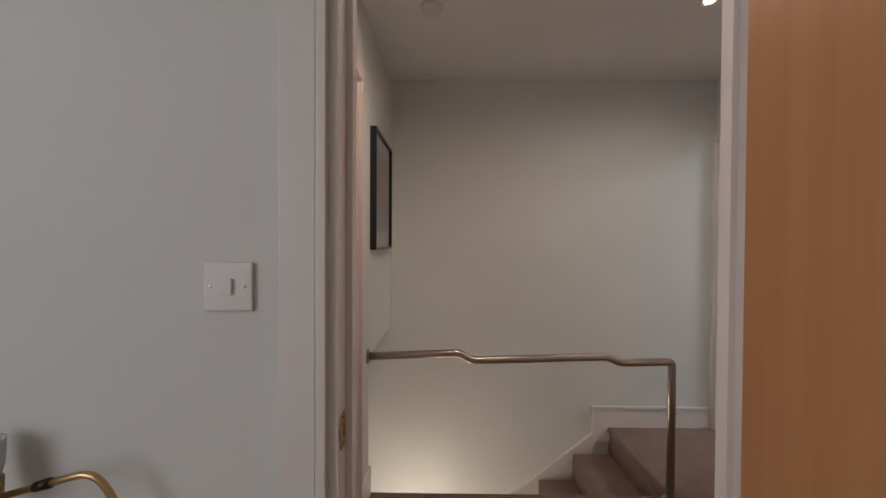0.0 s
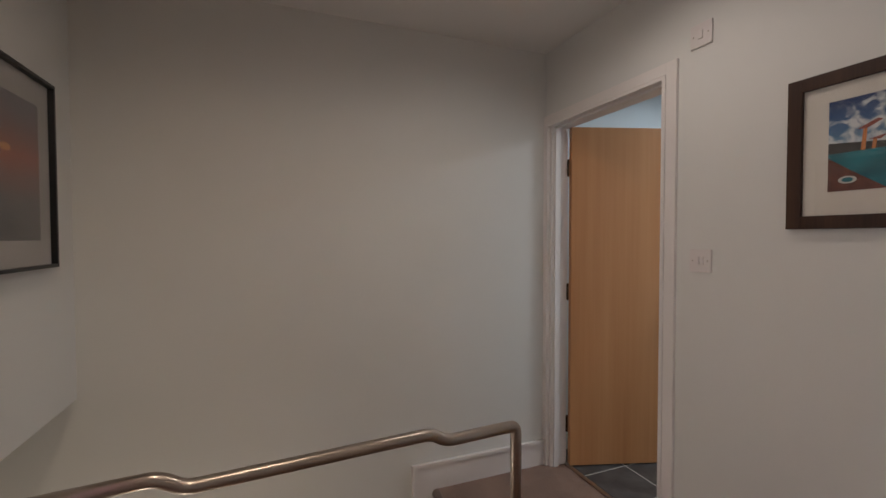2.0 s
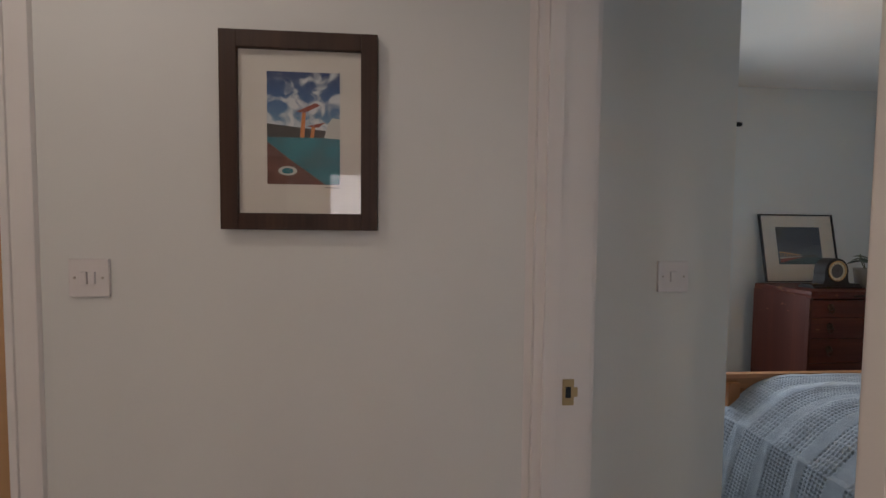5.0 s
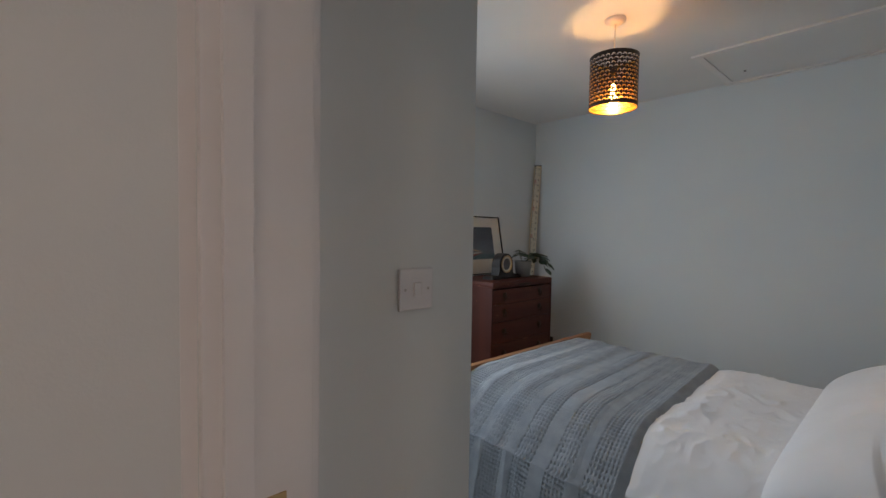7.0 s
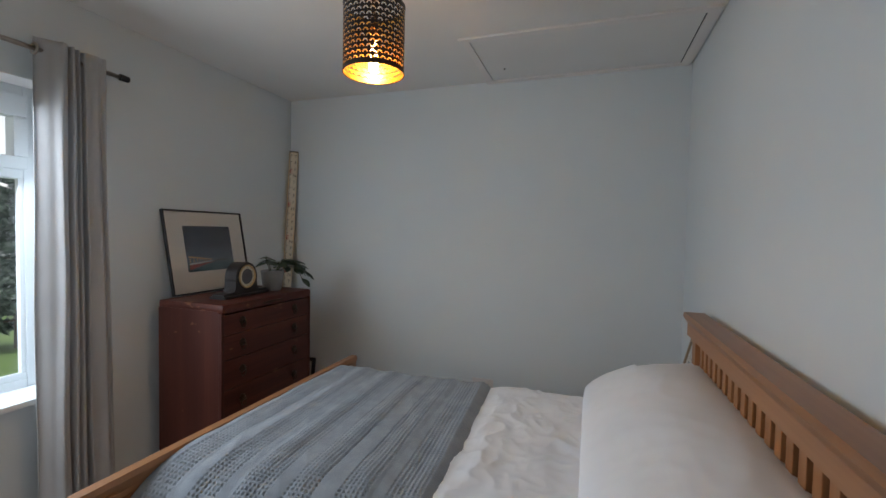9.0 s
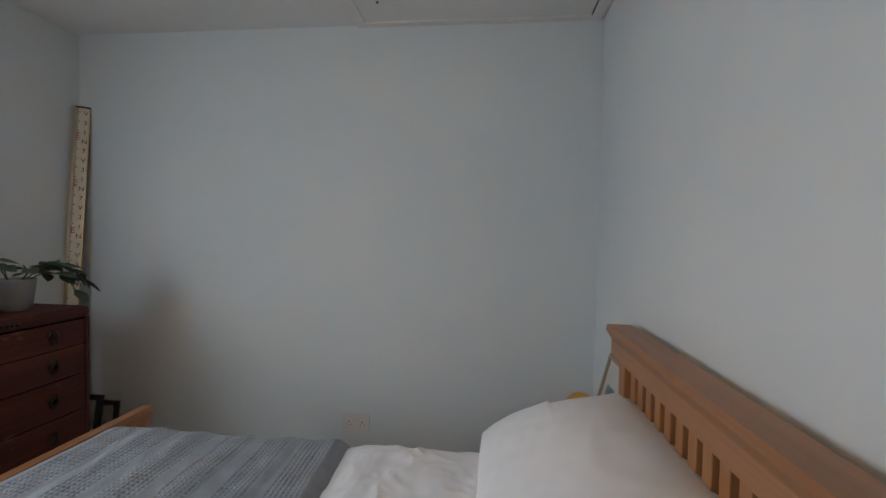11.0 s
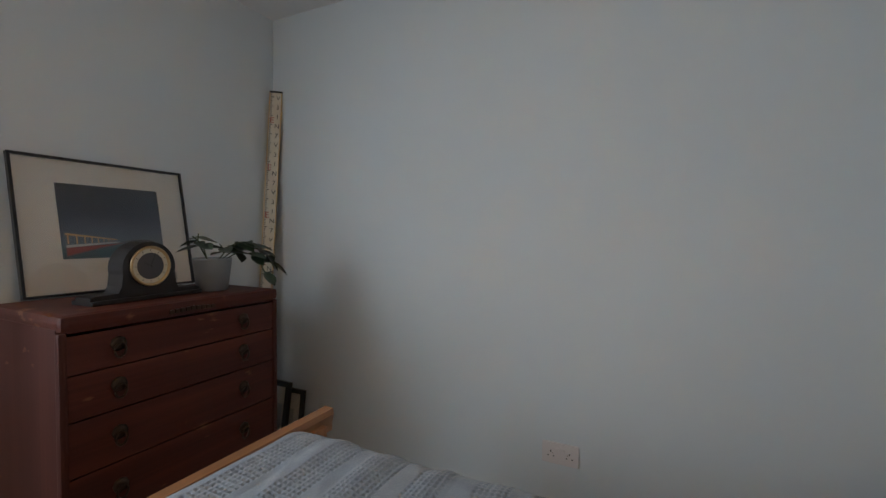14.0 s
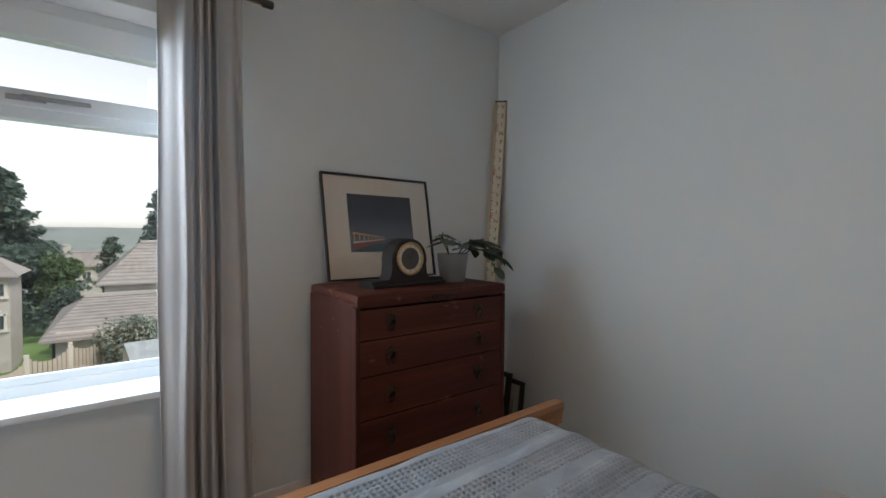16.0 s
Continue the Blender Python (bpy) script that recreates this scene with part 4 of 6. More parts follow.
part("bezel", bm, M_BRASS, ck, "brass bezel", smooth=True)
bm = bmesh.new()
lathe(bm, [(0.045, -0.003), (0.0595, -0.003), (0.0595, 0.0), (0.045, 0.0)], 40, (-0.0455, 0, 0.112), "x")
part("chapter_ring", bm, plain("chapter_ring", (0.62, 0.55, 0.42), 0.4), ck, "cream ring of numerals")
bm = bmesh.new()
lathe(bm, [(0.0005, -0.002), (0.045, -0.002), (0.045, 0.0), (0.0005, 0.0)], 32, (-0.0455, 0, 0.112), "x")
part("dial", bm, plain("dark_dial", (0.06, 0.055, 0.06), 0.35), ck, "dark dial")
for k in range(12):
    an = k * math.tau / 12
    bm = bmesh.new()
    bm_box(bm, -0.0492, -0.0487, -0.0007, 0.0007, 0.048, 0.056)
    bmesh.ops.rotate(bm, verts=bm.verts, cent=(0, 0, 0), matrix=Matrix.Rotation(an, 3, "X"))
    bmesh.ops.translate(bm, verts=bm.verts, vec=(0, 0, 0.112))
    part("numeral_bar", bm, M_DARKBRONZE, ck)
for an, ln in ((radians(-62), 0.026), (radians(20), 0.040)):
    bm = bmesh.new()
    bm_box(bm, -0.050, -0.0494, -0.001, 0.001, -0.006, ln)
    bmesh.ops.rotate(bm, verts=bm.verts, cent=(0, 0, 0), matrix=Matrix.Rotation(an, 3, "X"))
    bmesh.ops.translate(bm, verts=bm.verts, vec=(0, 0, 0.112))
    part("clock_hand", bm, M_BLACK, ck)

pot = thing("pot_plant", "trailing glossy leaved plant in a grey pot on the chest", "pot plant", (4.07, -2.69, TOP))
bm = bmesh.new()
lathe(bm, [(0.001, 0.0), (0.052, 0.0), (0.056, 0.004), (0.070, 0.118), (0.071, 0.126), (0.067, 0.127), (0.062, 0.112), (0.001, 0.108)], 40)
part("pot", bm, surface("grey_pot", (0.20, 0.205, 0.21), (0.25, 0.255, 0.26), 8, 0.55, 0.1), pot, smooth=True)
bm = bmesh.new()
lathe(bm, [(0.001, 0.109), (0.055, 0.111), (0.062, 0.109)], 24)
part("soil", bm, surface("potting_soil", (0.02, 0.014, 0.01), (0.05, 0.035, 0.025), 60, 0.95, 1.0, 200), pot)
M_LEAF = surface("houseplant_leaf", (0.022, 0.040, 0.022), (0.045, 0.070, 0.040), 30, 0.35, 0.15, 90)
M_STEM = plain("plant_stem", (0.07, 0.09, 0.04), 0.6)


def leaf_mesh(name, length, width):
    vs, fs = [], []
    n = 7
    for i in range(n + 1):
        u = i / n
        w = width * math.sin(math.pi * min(1.0, u * 0.97 + 0.03)) ** 0.75
        drop = -0.25 * length * u * u
        vs += [(u * length, -w, drop + 0.15 * w), (u * length, 0, drop - 0.25 * w), (u * length, w, drop + 0.15 * w)]
    for i in range(n):
        for q in (0, 1):
            fs.append((i * 3 + q, i * 3 + q + 1, i * 3 + q + 4, i * 3 + q + 3))
    me = bpy.data.meshes.new(name)
    me.from_pydata(vs, [], fs)
    me.materials.append(M_LEAF)
    me.shade_smooth()
    return me


leaf_me = leaf_mesh("leaf", 0.082, 0.024)
rl = random.Random(11)
# each stem: run of points from the soil, leaves along it
for ends in ([(-0.01, 0.02, 0.09), (-0.02, 0.05, 0.17), (-0.03, 0.09, 0.20)], [(0.0, 0.01, 0.09), (-0.01, 0.06, 0.18), (0.0, 0.05, 0.21)], [(0.0, -0.01, 0.09), (-0.03, -0.03, 0.14), (-0.04, 0.0, 0.17)],
             [(0.01, -0.02, 0.09), (-0.02, -0.08, 0.15), (-0.05, -0.14, 0.155), (-0.06, -0.19, 0.12), (-0.06, -0.22, 0.06)], [(0.0, -0.02, 0.09), (-0.05, -0.07, 0.14), (-0.08, -0.12, 0.12), (-0.09, -0.15, 0.05)],
             [(0.0, -0.01, 0.09), (0.0, -0.07, 0.16), (-0.01, -0.12, 0.18), (-0.02, -0.17, 0.165)]):
    line = rounded([(x * 1.1, y * 1.12, z + 0.012) for x, y, z in ends], 0.03, 4)
    bm = bmesh.new()
    tube(bm, line, 0.0024, 7)
    st = part("stem", bm, M_STEM, pot)
    for q in range(3, len(line), 2):
        for sgn in (1, -1):
            if rl.random() < 0.12:
                continue
            p = line[q]
            d = (line[q] - line[q - 1]).normalized()
            yaw = math.degrees(math.atan2(d.y, d.x)) + sgn * rl.uniform(35, 80)
            lf = new("leaf", leaf_me)
            lf.parent = st
            lf.matrix_basis = pose(*p, rl.uniform(-25, 25), rl.uniform(-15, 45 if p.z < 0.15 else 15), yaw) @ Matrix.Scale(rl.uniform(0.75, 1.15), 4)
jar = thing("candle_jar", "small clear glass jar with an amber candle behind the clock", "candle", (4.19, -2.59, TOP))
bm = bmesh.new()
lathe(bm, [(0.001, 0.0), (0.028, 0.0), (0.030, 0.004), (0.030, 0.07), (0.027, 0.07), (0.027, 0.006), (0.001, 0.006)], 28)
part("jar", bm, M_GLASS, jar, smooth=True).visible_shadow = False
bm = bmesh.new()
lathe(bm, [(0.001, 0.007), (0.026, 0.007), (0.026, 0.036), (0.001, 0.036)], 24)
part("wax", bm, plain("amber_wax", (0.4, 0.2, 0.12), 0.5), jar)

# ---- measuring staff in the corner ----
stf = tagged(new("measuring_staff"), "tall cream measuring staff with black numbers leaning in the corner", "measuring staff")
LEN = 2.02
top_at = Vector((4.392, -3.306, 2.01))
foot_at = Vector((4.408, -3.175, 0.004))
zax = (top_at - foot_at).normalized()
xax = (Vector((-0.8, -0.6, 0)) - zax * zax.dot(Vector((-0.8, -0.6, 0)))).normalized()
yax = zax.cross(xax)
stf.matrix_basis = Matrix.Translation(foot_at) @ Matrix((xax, yax, zax)).transposed().to_4x4()
M_STAFF = surface("aged_cream_paint", (0.58, 0.51, 0.39), (0.68, 0.61, 0.49), 12, 0.35, 0.1)
SW_ = 0.029
box_part("board", (-SW_, SW_, 0.0, 0.018, 0, LEN), M_STAFF, stf, 0.002)
box_part("channel_side", (-SW_ - 0.004, -SW_, -0.004, 0.022, 0, LEN), M_BRASS, stf, 0.001)
box_part("channel_side", (SW_, SW_ + 0.004, -0.004, 0.022, 0, LEN), M_BRASS, stf, 0.001)
box_part("top_cap", (-SW_ - 0.004, SW_ + 0.004, -0.004, 0.022, LEN, LEN + 0.008), M_BLACK, stf, 0.001)
bm = bmesh.new()
for k in range(int(LEN / 0.0102)):
    z = 0.005 + k * 0.0102
    w = 0.016 if k % 5 == 0 else 0.009
    bm_box(bm, -SW_ + 0.002, -SW_ + 0.002 + w, -0.0008, 0.0002, z, z + 0.0042)
g = part("graduations", bm, M_BLACK, stf)
M_REDINK = plain("red_ink", (0.35, 0.03, 0.02), 0.5)


def letter(text, x, z, size, mat, parent, turn=180.0):
    cu = bpy.data.curves.new("number", "FONT")
    cu.body, cu.size, cu.extrude, cu.align_x, cu.align_y = text, size, 0.0002, "CENTER", "CENTER"
    tmp = bpy.data.objects.new("number", cu)
    scene.collection.objects.link(tmp)
    bpy.context.view_layer.update()
    me = bpy.data.meshes.new_from_object(tmp)
    bpy.data.objects.remove(tmp)
    me.materials.append(mat)
    ob = new("number", me)
    ob.parent = parent
    ob.matrix_basis = Matrix.Translation((x, -0.001, z)) @ Euler((radians(90), 0, 0)).to_matrix().to_4x4()
    return ob


seq = ["V", "3", "I", "N", "7"]
k = 0
z = LEN - 0.03
while z > 0.95:
    letter(seq[k % 5] if k else "V", 0.013, z, 0.034, M_BLACK, stf)
    if k % 5 == 2:
        letter("E", -0.014, z - 0.02, 0.045, M_REDINK, stf)
    z -= 0.052
    k += 1

# ---- frames behind the chest ----
M_BW = grad_material("print_grey_sea", "Z", [(0.0, (0.05, 0.05, 0.055)), (0.4, (0.10, 0.10, 0.11)), (0.6, (0.3, 0.3, 0.3)), (1.0, (0.42, 0.42, 0.42))], 4, 0.3)
UP = Euler((0, 0, radians(180))).to_matrix().to_4x4()
picture("stacked_picture", "black framed grey print leaning on the wall behind the chest", 0.20, 0.45, 0.028, 0.022, M_BLACK, M_BW, (0.06, 0.15, 0.10, 0.33), Matrix.Translation((4.436, -3.2, 0.003)) @ UP @ Euler((radians(-9), 0, 0)).to_matrix().to_4x4())
picture("stacked_picture", "smaller black framed print leaning behind the first, on the floor", 0.27, 0.41, 0.024, 0.018, M_BLACK, M_BW, (0.07, 0.20, 0.10, 0.30), Matrix.Translation((4.434, -3.245, 0.003)) @ UP @ Euler((radians(-7), 0, 0)).to_matrix().to_4x4())

# ---- bedside ----
ns = thing("bedside_cube", "open dark wood bedside cube between the bed and the wall", "bedside table", (1.64, -3.31, 0.0))
M_DARKWOOD = wood("dark_bedside_wood", (0.05, 0.028, 0.018), (0.09, 0.05, 0.032), (0.14, 0.085, 0.055), 0, 0.5, 10.0)
NW, ND, NH = 0.20, 0.59, 0.52
for nm, d in (("side", (0, 0.018, 0, ND, 0, NH)), ("side", (NW - 0.018, NW, 0, ND, 0, NH)), ("top", (0.018, NW - 0.018, 0, ND, NH - 0.018, NH)), ("base", (0.018, NW - 0.018, 0, ND, 0.03, 0.048)), ("shelf", (0.018, NW - 0.018, 0, ND, 0.33, 0.348)), ("back", (0.018, NW - 0.018, 0.002, 0.01, 0.05, NH - 0.018))):
    box_part(nm, d, M_DARKWOOD, ns, 0.0015)
egg = thing("egg_lamp", "orange egg shaped lamp on the bedside cube", "table lamp", (1.71, -3.20, 0.5205))
bm = bmesh.new()
bmesh.ops.create_uvsphere(bm, u_segments=40, v_segments=28, radius=1.0)
for v in bm.verts:
    x, y, z = v.co
    v.co = (x * 0.070, y * 0.060 * (1 - 0.1 * x), z * 0.057 + 0.057)
part("body", bm, plain("orange_ceramic", (0.62, 0.27, 0.02), 0.35, coat=0.3), egg, smooth=True)
bm = bmesh.new()
lathe(bm, [(0.001, 0.0), (0.026, 0.0), (0.024, 0.006), (0.001, 0.008)], 24)
part("foot", bm, M_BLACK, egg)
FERN = grad_material("print_fern", "Z", [(0.0, (0.05, 0.09, 0.09)), (0.45, (0.12, 0.16, 0.16)), (0.6, (0.38, 0.42, 0.42)), (1.0, (0.08, 0.12, 0.12))], 9, 0.9)
picture("bedside_picture", "small pale wood framed botanical print leaning by the headboard", 0.24, 0.37, 0.016, 0.016, wood("pale_oak", (0.22, 0.14, 0.085), (0.28, 0.19, 0.12), (0.34, 0.24, 0.16), 2, 0.5), FERN, (0.06, 0.18, 0.10, 0.26),
        Matrix.Translation((1.72, -2.985, 0.5215)) @ Euler((0, 0, radians(90))).to_matrix().to_4x4() @ Euler((radians(-14), radians(0), 0)).to_matrix().to_4x4())
cb = thing("lamp_cable", "thin white cable hanging behind the headboard", "cable", (1.66, -2.72, 0.62))
bm = bmesh.new()
tube(bm, rounded([(0.0, -0.10, 0.0), (0.0, -0.03, 0.10), (-0.01, 0.04, 0.28)], 0.06), 0.003, 8)
part("cord", bm, M_PLASTIC, cb, smooth=True)

# ---- pendant ----
PX, PY = 2.945, -1.91
pen = thing("pendant_lamp", "pierced black metal drum pendant with gold inside and lit bulb", "pendant lamp", (PX, PY, H))
bm = bmesh.new()
lathe(bm, [(0.001, -0.024), (0.02, -0.024), (0.048, -0.012), (0.05, 0.0), (0.001, 0.0)], 32)
part("ceiling_rose", bm, M_PLASTIC, pen, smooth=True)
bm = bmesh.new()
tube(bm, [(0, 0, -0.02), (0, 0, -0.235)], 0.0035, 10)
part("flex", bm, M_PLASTIC, pen)
bm = bmesh.new()
lathe(bm, [(0.001, -0.225), (0.016, -0.228), (0.018, -0.285), (0.001, -0.285)], 20)
part("lamp_holder", bm, M_DARKBRONZE, pen, smooth=True)
R_S, Z_LO, Z_HI = 0.113, -0.430, -0.184


def shade_mesh(name, radius, mat, inward):
    """A drum pierced by rows of overlapping scale shaped slots."""
    na, nz = 280, 120
    vs = [(radius * math.cos(i * math.tau / na), radius * math.sin(i * math.tau / na), Z_LO + (Z_HI - Z_LO) * j / nz) for j in range(nz + 1) for i in range(na)]
    fs = []
    for j in range(nz):
        for i in range(na):
            row = int((j - 6) // 9)
            keep = True
            if 6 <= j < nz - 6:
                cx = ((i + (5 if row % 2 else 0)) % 10) - 4.5
                cy = ((j - 6) % 9) - 0.5
                d = math.hypot(cx / 4.5, cy / 6.4)
                keep = not (0.60 < d < 0.93 and cy > 1.0)
            if keep:
                q = (j * na + i, j * na + (i + 1) % na, (j + 1) * na + (i + 1) % na, (j + 1) * na + i)
                fs.append(tuple(reversed(q)) if inward else q)
    me = bpy.data.meshes.new(name)
    me.from_pydata(vs, [], fs)
    me.materials.append(mat)
    me.shade_smooth()
    return me


M_GOLD = plain("gold_lining", (0.75, 0.45, 0.12), 0.32, 1.0)
sh = new("shade", shade_mesh("shade", R_S, plain("black_shade", (0.02, 0.017, 0.014), 0.45, 0.3), False))
sh.parent = pen
inn = new("gold_lining", shade_mesh("gold_lining", R_S - 0.0012, M_GOLD, True))
inn.parent = sh
tagged(inn, "gold metal lining")
for z in (Z_LO, Z_HI):
    bm = bmesh.new()
    tube(bm, [(R_S * math.cos(a), R_S * math.sin(a), z) for a in (k * math.tau / 48 for k in range(49))], 0.0022, 8, cap=False)
    part("rim", bm, M_DARKBRONZE, sh)
bm = bmesh.new()
for k in range(3):
    a = k * math.tau / 3
    tube(bm, [(0.016 * math.cos(a), 0.016 * math.sin(a), -0.236), (R_S * math.cos(a), R_S * math.sin(a), Z_HI)], 0.002, 6)
part("spider", bm, M_DARKBRONZE, sh)
bm = bmesh.new()
lathe(bm, [(0.001, -0.44), (0.018, -0.435), (0.031, -0.41), (0.032, -0.385), (0.02, -0.32), (0.014, -0.29), (0.001, -0.288)], 28)
bulb = part("bulb", bm, M_GLASS, pen, "clear glass filament bulb", smooth=True)
bulb.visible_shadow = False
bm = bmesh.new()
for k in range(4):
    a = k * math.tau / 4
    tube(bm, [(0.006 * math.cos(a), 0.006 * math.sin(a), -0.31), (0.017 * math.cos(a), 0.017 * math.sin(a), -0.415)], 0.0022, 6)
fil = part("filament", bm, plain("hot_filament", (1, 0.6, 0.2), 0.5, emit=(1.0, 0.52, 0.14), power=60), bulb)
fil.visible_shadow = False

# ---- loft hatch ----
ht = tagged(new("loft_hatch"), "white flush loft hatch in a narrow frame in the bedroom ceiling", "loft hatch")
ht.location = (2.25, -2.99, H)
hx0, hx1, hy0, hy1 = -0.56, 0.55, -0.30, 0.30
for d in ((hx0 - 0.05, hx1 + 0.05, hy1, hy1 + 0.045, -0.012, 0.0), (hx0 - 0.05, hx1 + 0.05, hy0 - 0.045, hy0, -0.012, 0.0), (hx0 - 0.05, hx0, hy0, hy1, -0.012, 0.0), (hx1, hx1 + 0.04, hy0, hy1, -0.008, 0.0)):
    box_part("frame", d, M_TRIM, ht, 0.002)
box_part("panel", (hx0 + 0.004, hx1 - 0.004, hy0 + 0.004, hy1 - 0.008, -0.003, -0.0005), M_CEIL, ht)
box_part("gap", (hx0, 0.18, hy1 - 0.012, hy1, -0.005, -0.0005), M_BLACK, ht)
box_part("gap", (hx0, hx0 + 0.006, hy0, hy1 - 0.012, -0.005, -0.0005), M_BLACK, ht)
bm = bmesh.new()
lathe(bm, [(0.0005, -0.006), (0.006, -0.005), (0.006, 0.0), (0.0005, 0.0)], 14, (0.44, -0.12, -0.003))
part("catch", bm, M_DARKBRONZE, ht)

# ---- bedroom window ----
WX = 4.59
wy0, wy1, wz0, wz1 = -1.75, -0.72, 0.66, 2.03
win = thing("window_1", "white plastic casement window with a shallow opening toplight", "window", (WX, wy1, wz0))
tagged(win, kind="structure")


def win_box(name, d, parent=win, bevel=0.006, mat=None):
    x0, x1, y0, y1, z0, z1 = d
    return box_part(name, (x0 - WX, x1 - WX, y0 - wy1, y1 - wy1, z0 - wz0, z1 - wz0), mat or M_UPVC, parent, bevel)


wf = win_box("window_frame", (WX, WX + 0.07, wy0, wy0 + 0.06, wz0, wz1))
win_box("frame_side", (WX, WX + 0.07, wy1 - 0.06, wy1, wz0, wz1), wf)
win_box("frame_head", (WX, WX + 0.07, wy0 + 0.06, wy1 - 0.06, wz1 - 0.055, wz1), wf)
win_box("frame_foot", (WX, WX + 0.07, wy0 + 0.06, wy1 - 0.06, wz0, wz0 + 0.045), wf)
win_box("transom", (WX, WX + 0.07, wy0 + 0.06, wy1 - 0.06, 1.615, 1.665), wf)
sash = win_box("sash", (WX - 0.014, WX + 0.05, wy0 + 0.05, wy1 - 0.05, 1.655, 1.712))
win_box("sash_head", (WX - 0.014, WX + 0.05, wy0 + 0.05, wy1 - 0.05, 1.888, 1.985), sash)
win_box("sash_side", (WX - 0.014, WX + 0.05, wy0 + 0.045, wy0 + 0.10, 1.712, 1.888), sash)
win_box("sash_side", (WX - 0.014, WX + 0.05, wy1 - 0.10, wy1 - 0.045, 1.712, 1.888), sash)
win_box("glazing_bead", (WX + 0.004, WX + 0.02, wy0 + 0.06, wy1 - 0.06, wz0 + 0.045, wz0 + 0.075), wf, 0.004)
win_box("glazing_bead", (WX + 0.004, WX + 0.02, wy0 + 0.06, wy0 + 0.08, wz0 + 0.075, 1.615), wf, 0.004)
win_box("glazing_bead", (WX + 0.004, WX + 0.02, wy1 - 0.08, wy1 - 0.06, wz0 + 0.075, 1.615), wf, 0.004)
for d in ((WX + 0.025, WX + 0.029, wy0 + 0.055, wy1 - 0.055, wz0 + 0.05, 1.63), (WX + 0.018, WX + 0.022, wy0 + 0.09, wy1 - 0.09, 1.70, 1.895)):
    g = win_box("pane", d, win, 0.0, M_GLASS)
    g.visible_shadow = False
hd = win_box("handle", (WX - 0.024, WX - 0.013, -1.30, -1.20, 1.672, 1.69), sash, 0.003, M_NICKEL)
win_box("handle_lever", (WX - 0.044, WX - 0.028, -1.42, -1.24, 1.676, 1.69), sash, 0.005, M_NICKEL)
win_box("handle_neck", (WX - 0.03, WX - 0.02, -1.265, -1.245, 1.675, 1.69), sash, 0.003, M_NICKEL)
structure("window_sill_board", [(4.385, WX + 0.001, wy0 - 0.03, wy1 + 0.03, 0.641, 0.666)], M_UPVC, 0.006)
structure("window_reveal", [(4.441, WX, wy0, wy1, 2.026, 2.0295)], M_TRIM)

# ---- curtain ----
rod = thing("curtain_rod", "dark metal curtain rod with a capped end on a wall bracket", "curtain rod", (4.35, -1.98, 2.135))
bm = bmesh.new()
tube(bm, [(0, 0.0, 0), (0, 1.37, 0)], 0.010, 16)
bmesh.ops.recalc_face_normals(bm, faces=bm.faces)
part("pole", bm, M_STEEL, rod, smooth=True)
bm = bmesh.new()
lathe(bm, [(0.001, -0.012), (0.014, -0.012), (0.0155, -0.006), (0.0155, 0.03), (0.012, 0.032), (0.001, 0.032)], 20, (0, 0, 0), "y")
part("end_cap", bm, M_BLACK, rod, smooth=True)
box_part("bracket", (0.0, 0.089, 1.30, 1.315, -0.008, 0.008), M_STEEL, rod, 0.002)
cur = thing("curtain", "pleated grey curtain hanging from rings beside the window", "curtain", (4.33, -1.73, 0.03))


def curtain_point(u, v):
    """A wide flat panel by the window, three tight folds, then a broad one; it widens towards the floor."""
    w = 0.262 + 0.05 * (1 - v) ** 1.5
    y = -1.607 + 0.012 * (1 - v) - w * u
    z = 0.03 + 2.155 * v
    x = 4.318 + 0.012 * math.sin(u * 9 + 1.0)
    for c, half, depth in ((0.415, 0.024, 0.062), (0.53, 0.022, 0.045), (0.635, 0.026, 0.066), (0.97, 0.05, 0.03)):
        c += 0.022 * math.sin(v * 2.6 + c * 9) * (1.2 - v)
        x += depth * math.exp(-((u - c) / half) ** 2) * (0.8 + 0.2 * math.sin(v * 3 + c * 20))
    x += 0.025 * math.exp(-((u - 0.02) / 0.09) ** 2)
    x -= 0.018 * math.exp(-((u - 0.30 + 0.06 * (1 - v)) / 0.05) ** 2)
    x += 0.007 * noise.noise(Vector((u * 5, v * 2.5, 7)))
    y += 0.010 * noise.noise(Vector((u * 4, v * 3, 2)))
    return x - 4.33, y + 1.73, z - 0.03


me = grid_mesh("curtain_cloth", 280, 80, curtain_point)
me.materials.append(M_CURTAIN)
cl = new("cloth", me)
cl.parent = cur
so = cl.modifiers.new("thickness", "SOLIDIFY")
so.thickness = 0.0025
for k in range(4):
    bm = bmesh.new()
    yy = -1.61 - 0.075 * k + 1.73
    lathe(bm, [(0.014, -0.003), (0.024, -0.003), (0.026, 0.0), (0.024, 0.003), (0.014, 0.003)], 24, (0.02, yy, 2.105), "y")
    part("eyelet", bm, M_STEEL, cur, smooth=True)

# ---- study, at the start ----
arm = thing("wall_lamp", "bent brass wall lamp arm with a frosted glass shade", "wall lamp", (-0.068, -0.29, 0.872))
bm = bmesh.new()
tube(bm, rounded([(-0.05, 0.0, -0.014), (0.135, 0.0, 0.04), (0.175, 0.0, -0.02), (0.19, 0.0, -0.14), (0.19, 0.058, -0.14)], 0.04, 8), 0.0062, 14)
bmesh.ops.recalc_face_normals(bm, faces=bm.faces)
part("arm", bm, M_BRASS, arm, smooth=True)
bm = bmesh.new()
tube(bm, [(0.036, 0, 0.0115), (0.062, 0, 0.019)], 0.0085, 14)
bmesh.ops.recalc_face_normals(bm, faces=bm.faces)
part("joint", bm, M_DARKBRONZE, arm, "dark bronze joint", smooth=True)
bm = bmesh.new()
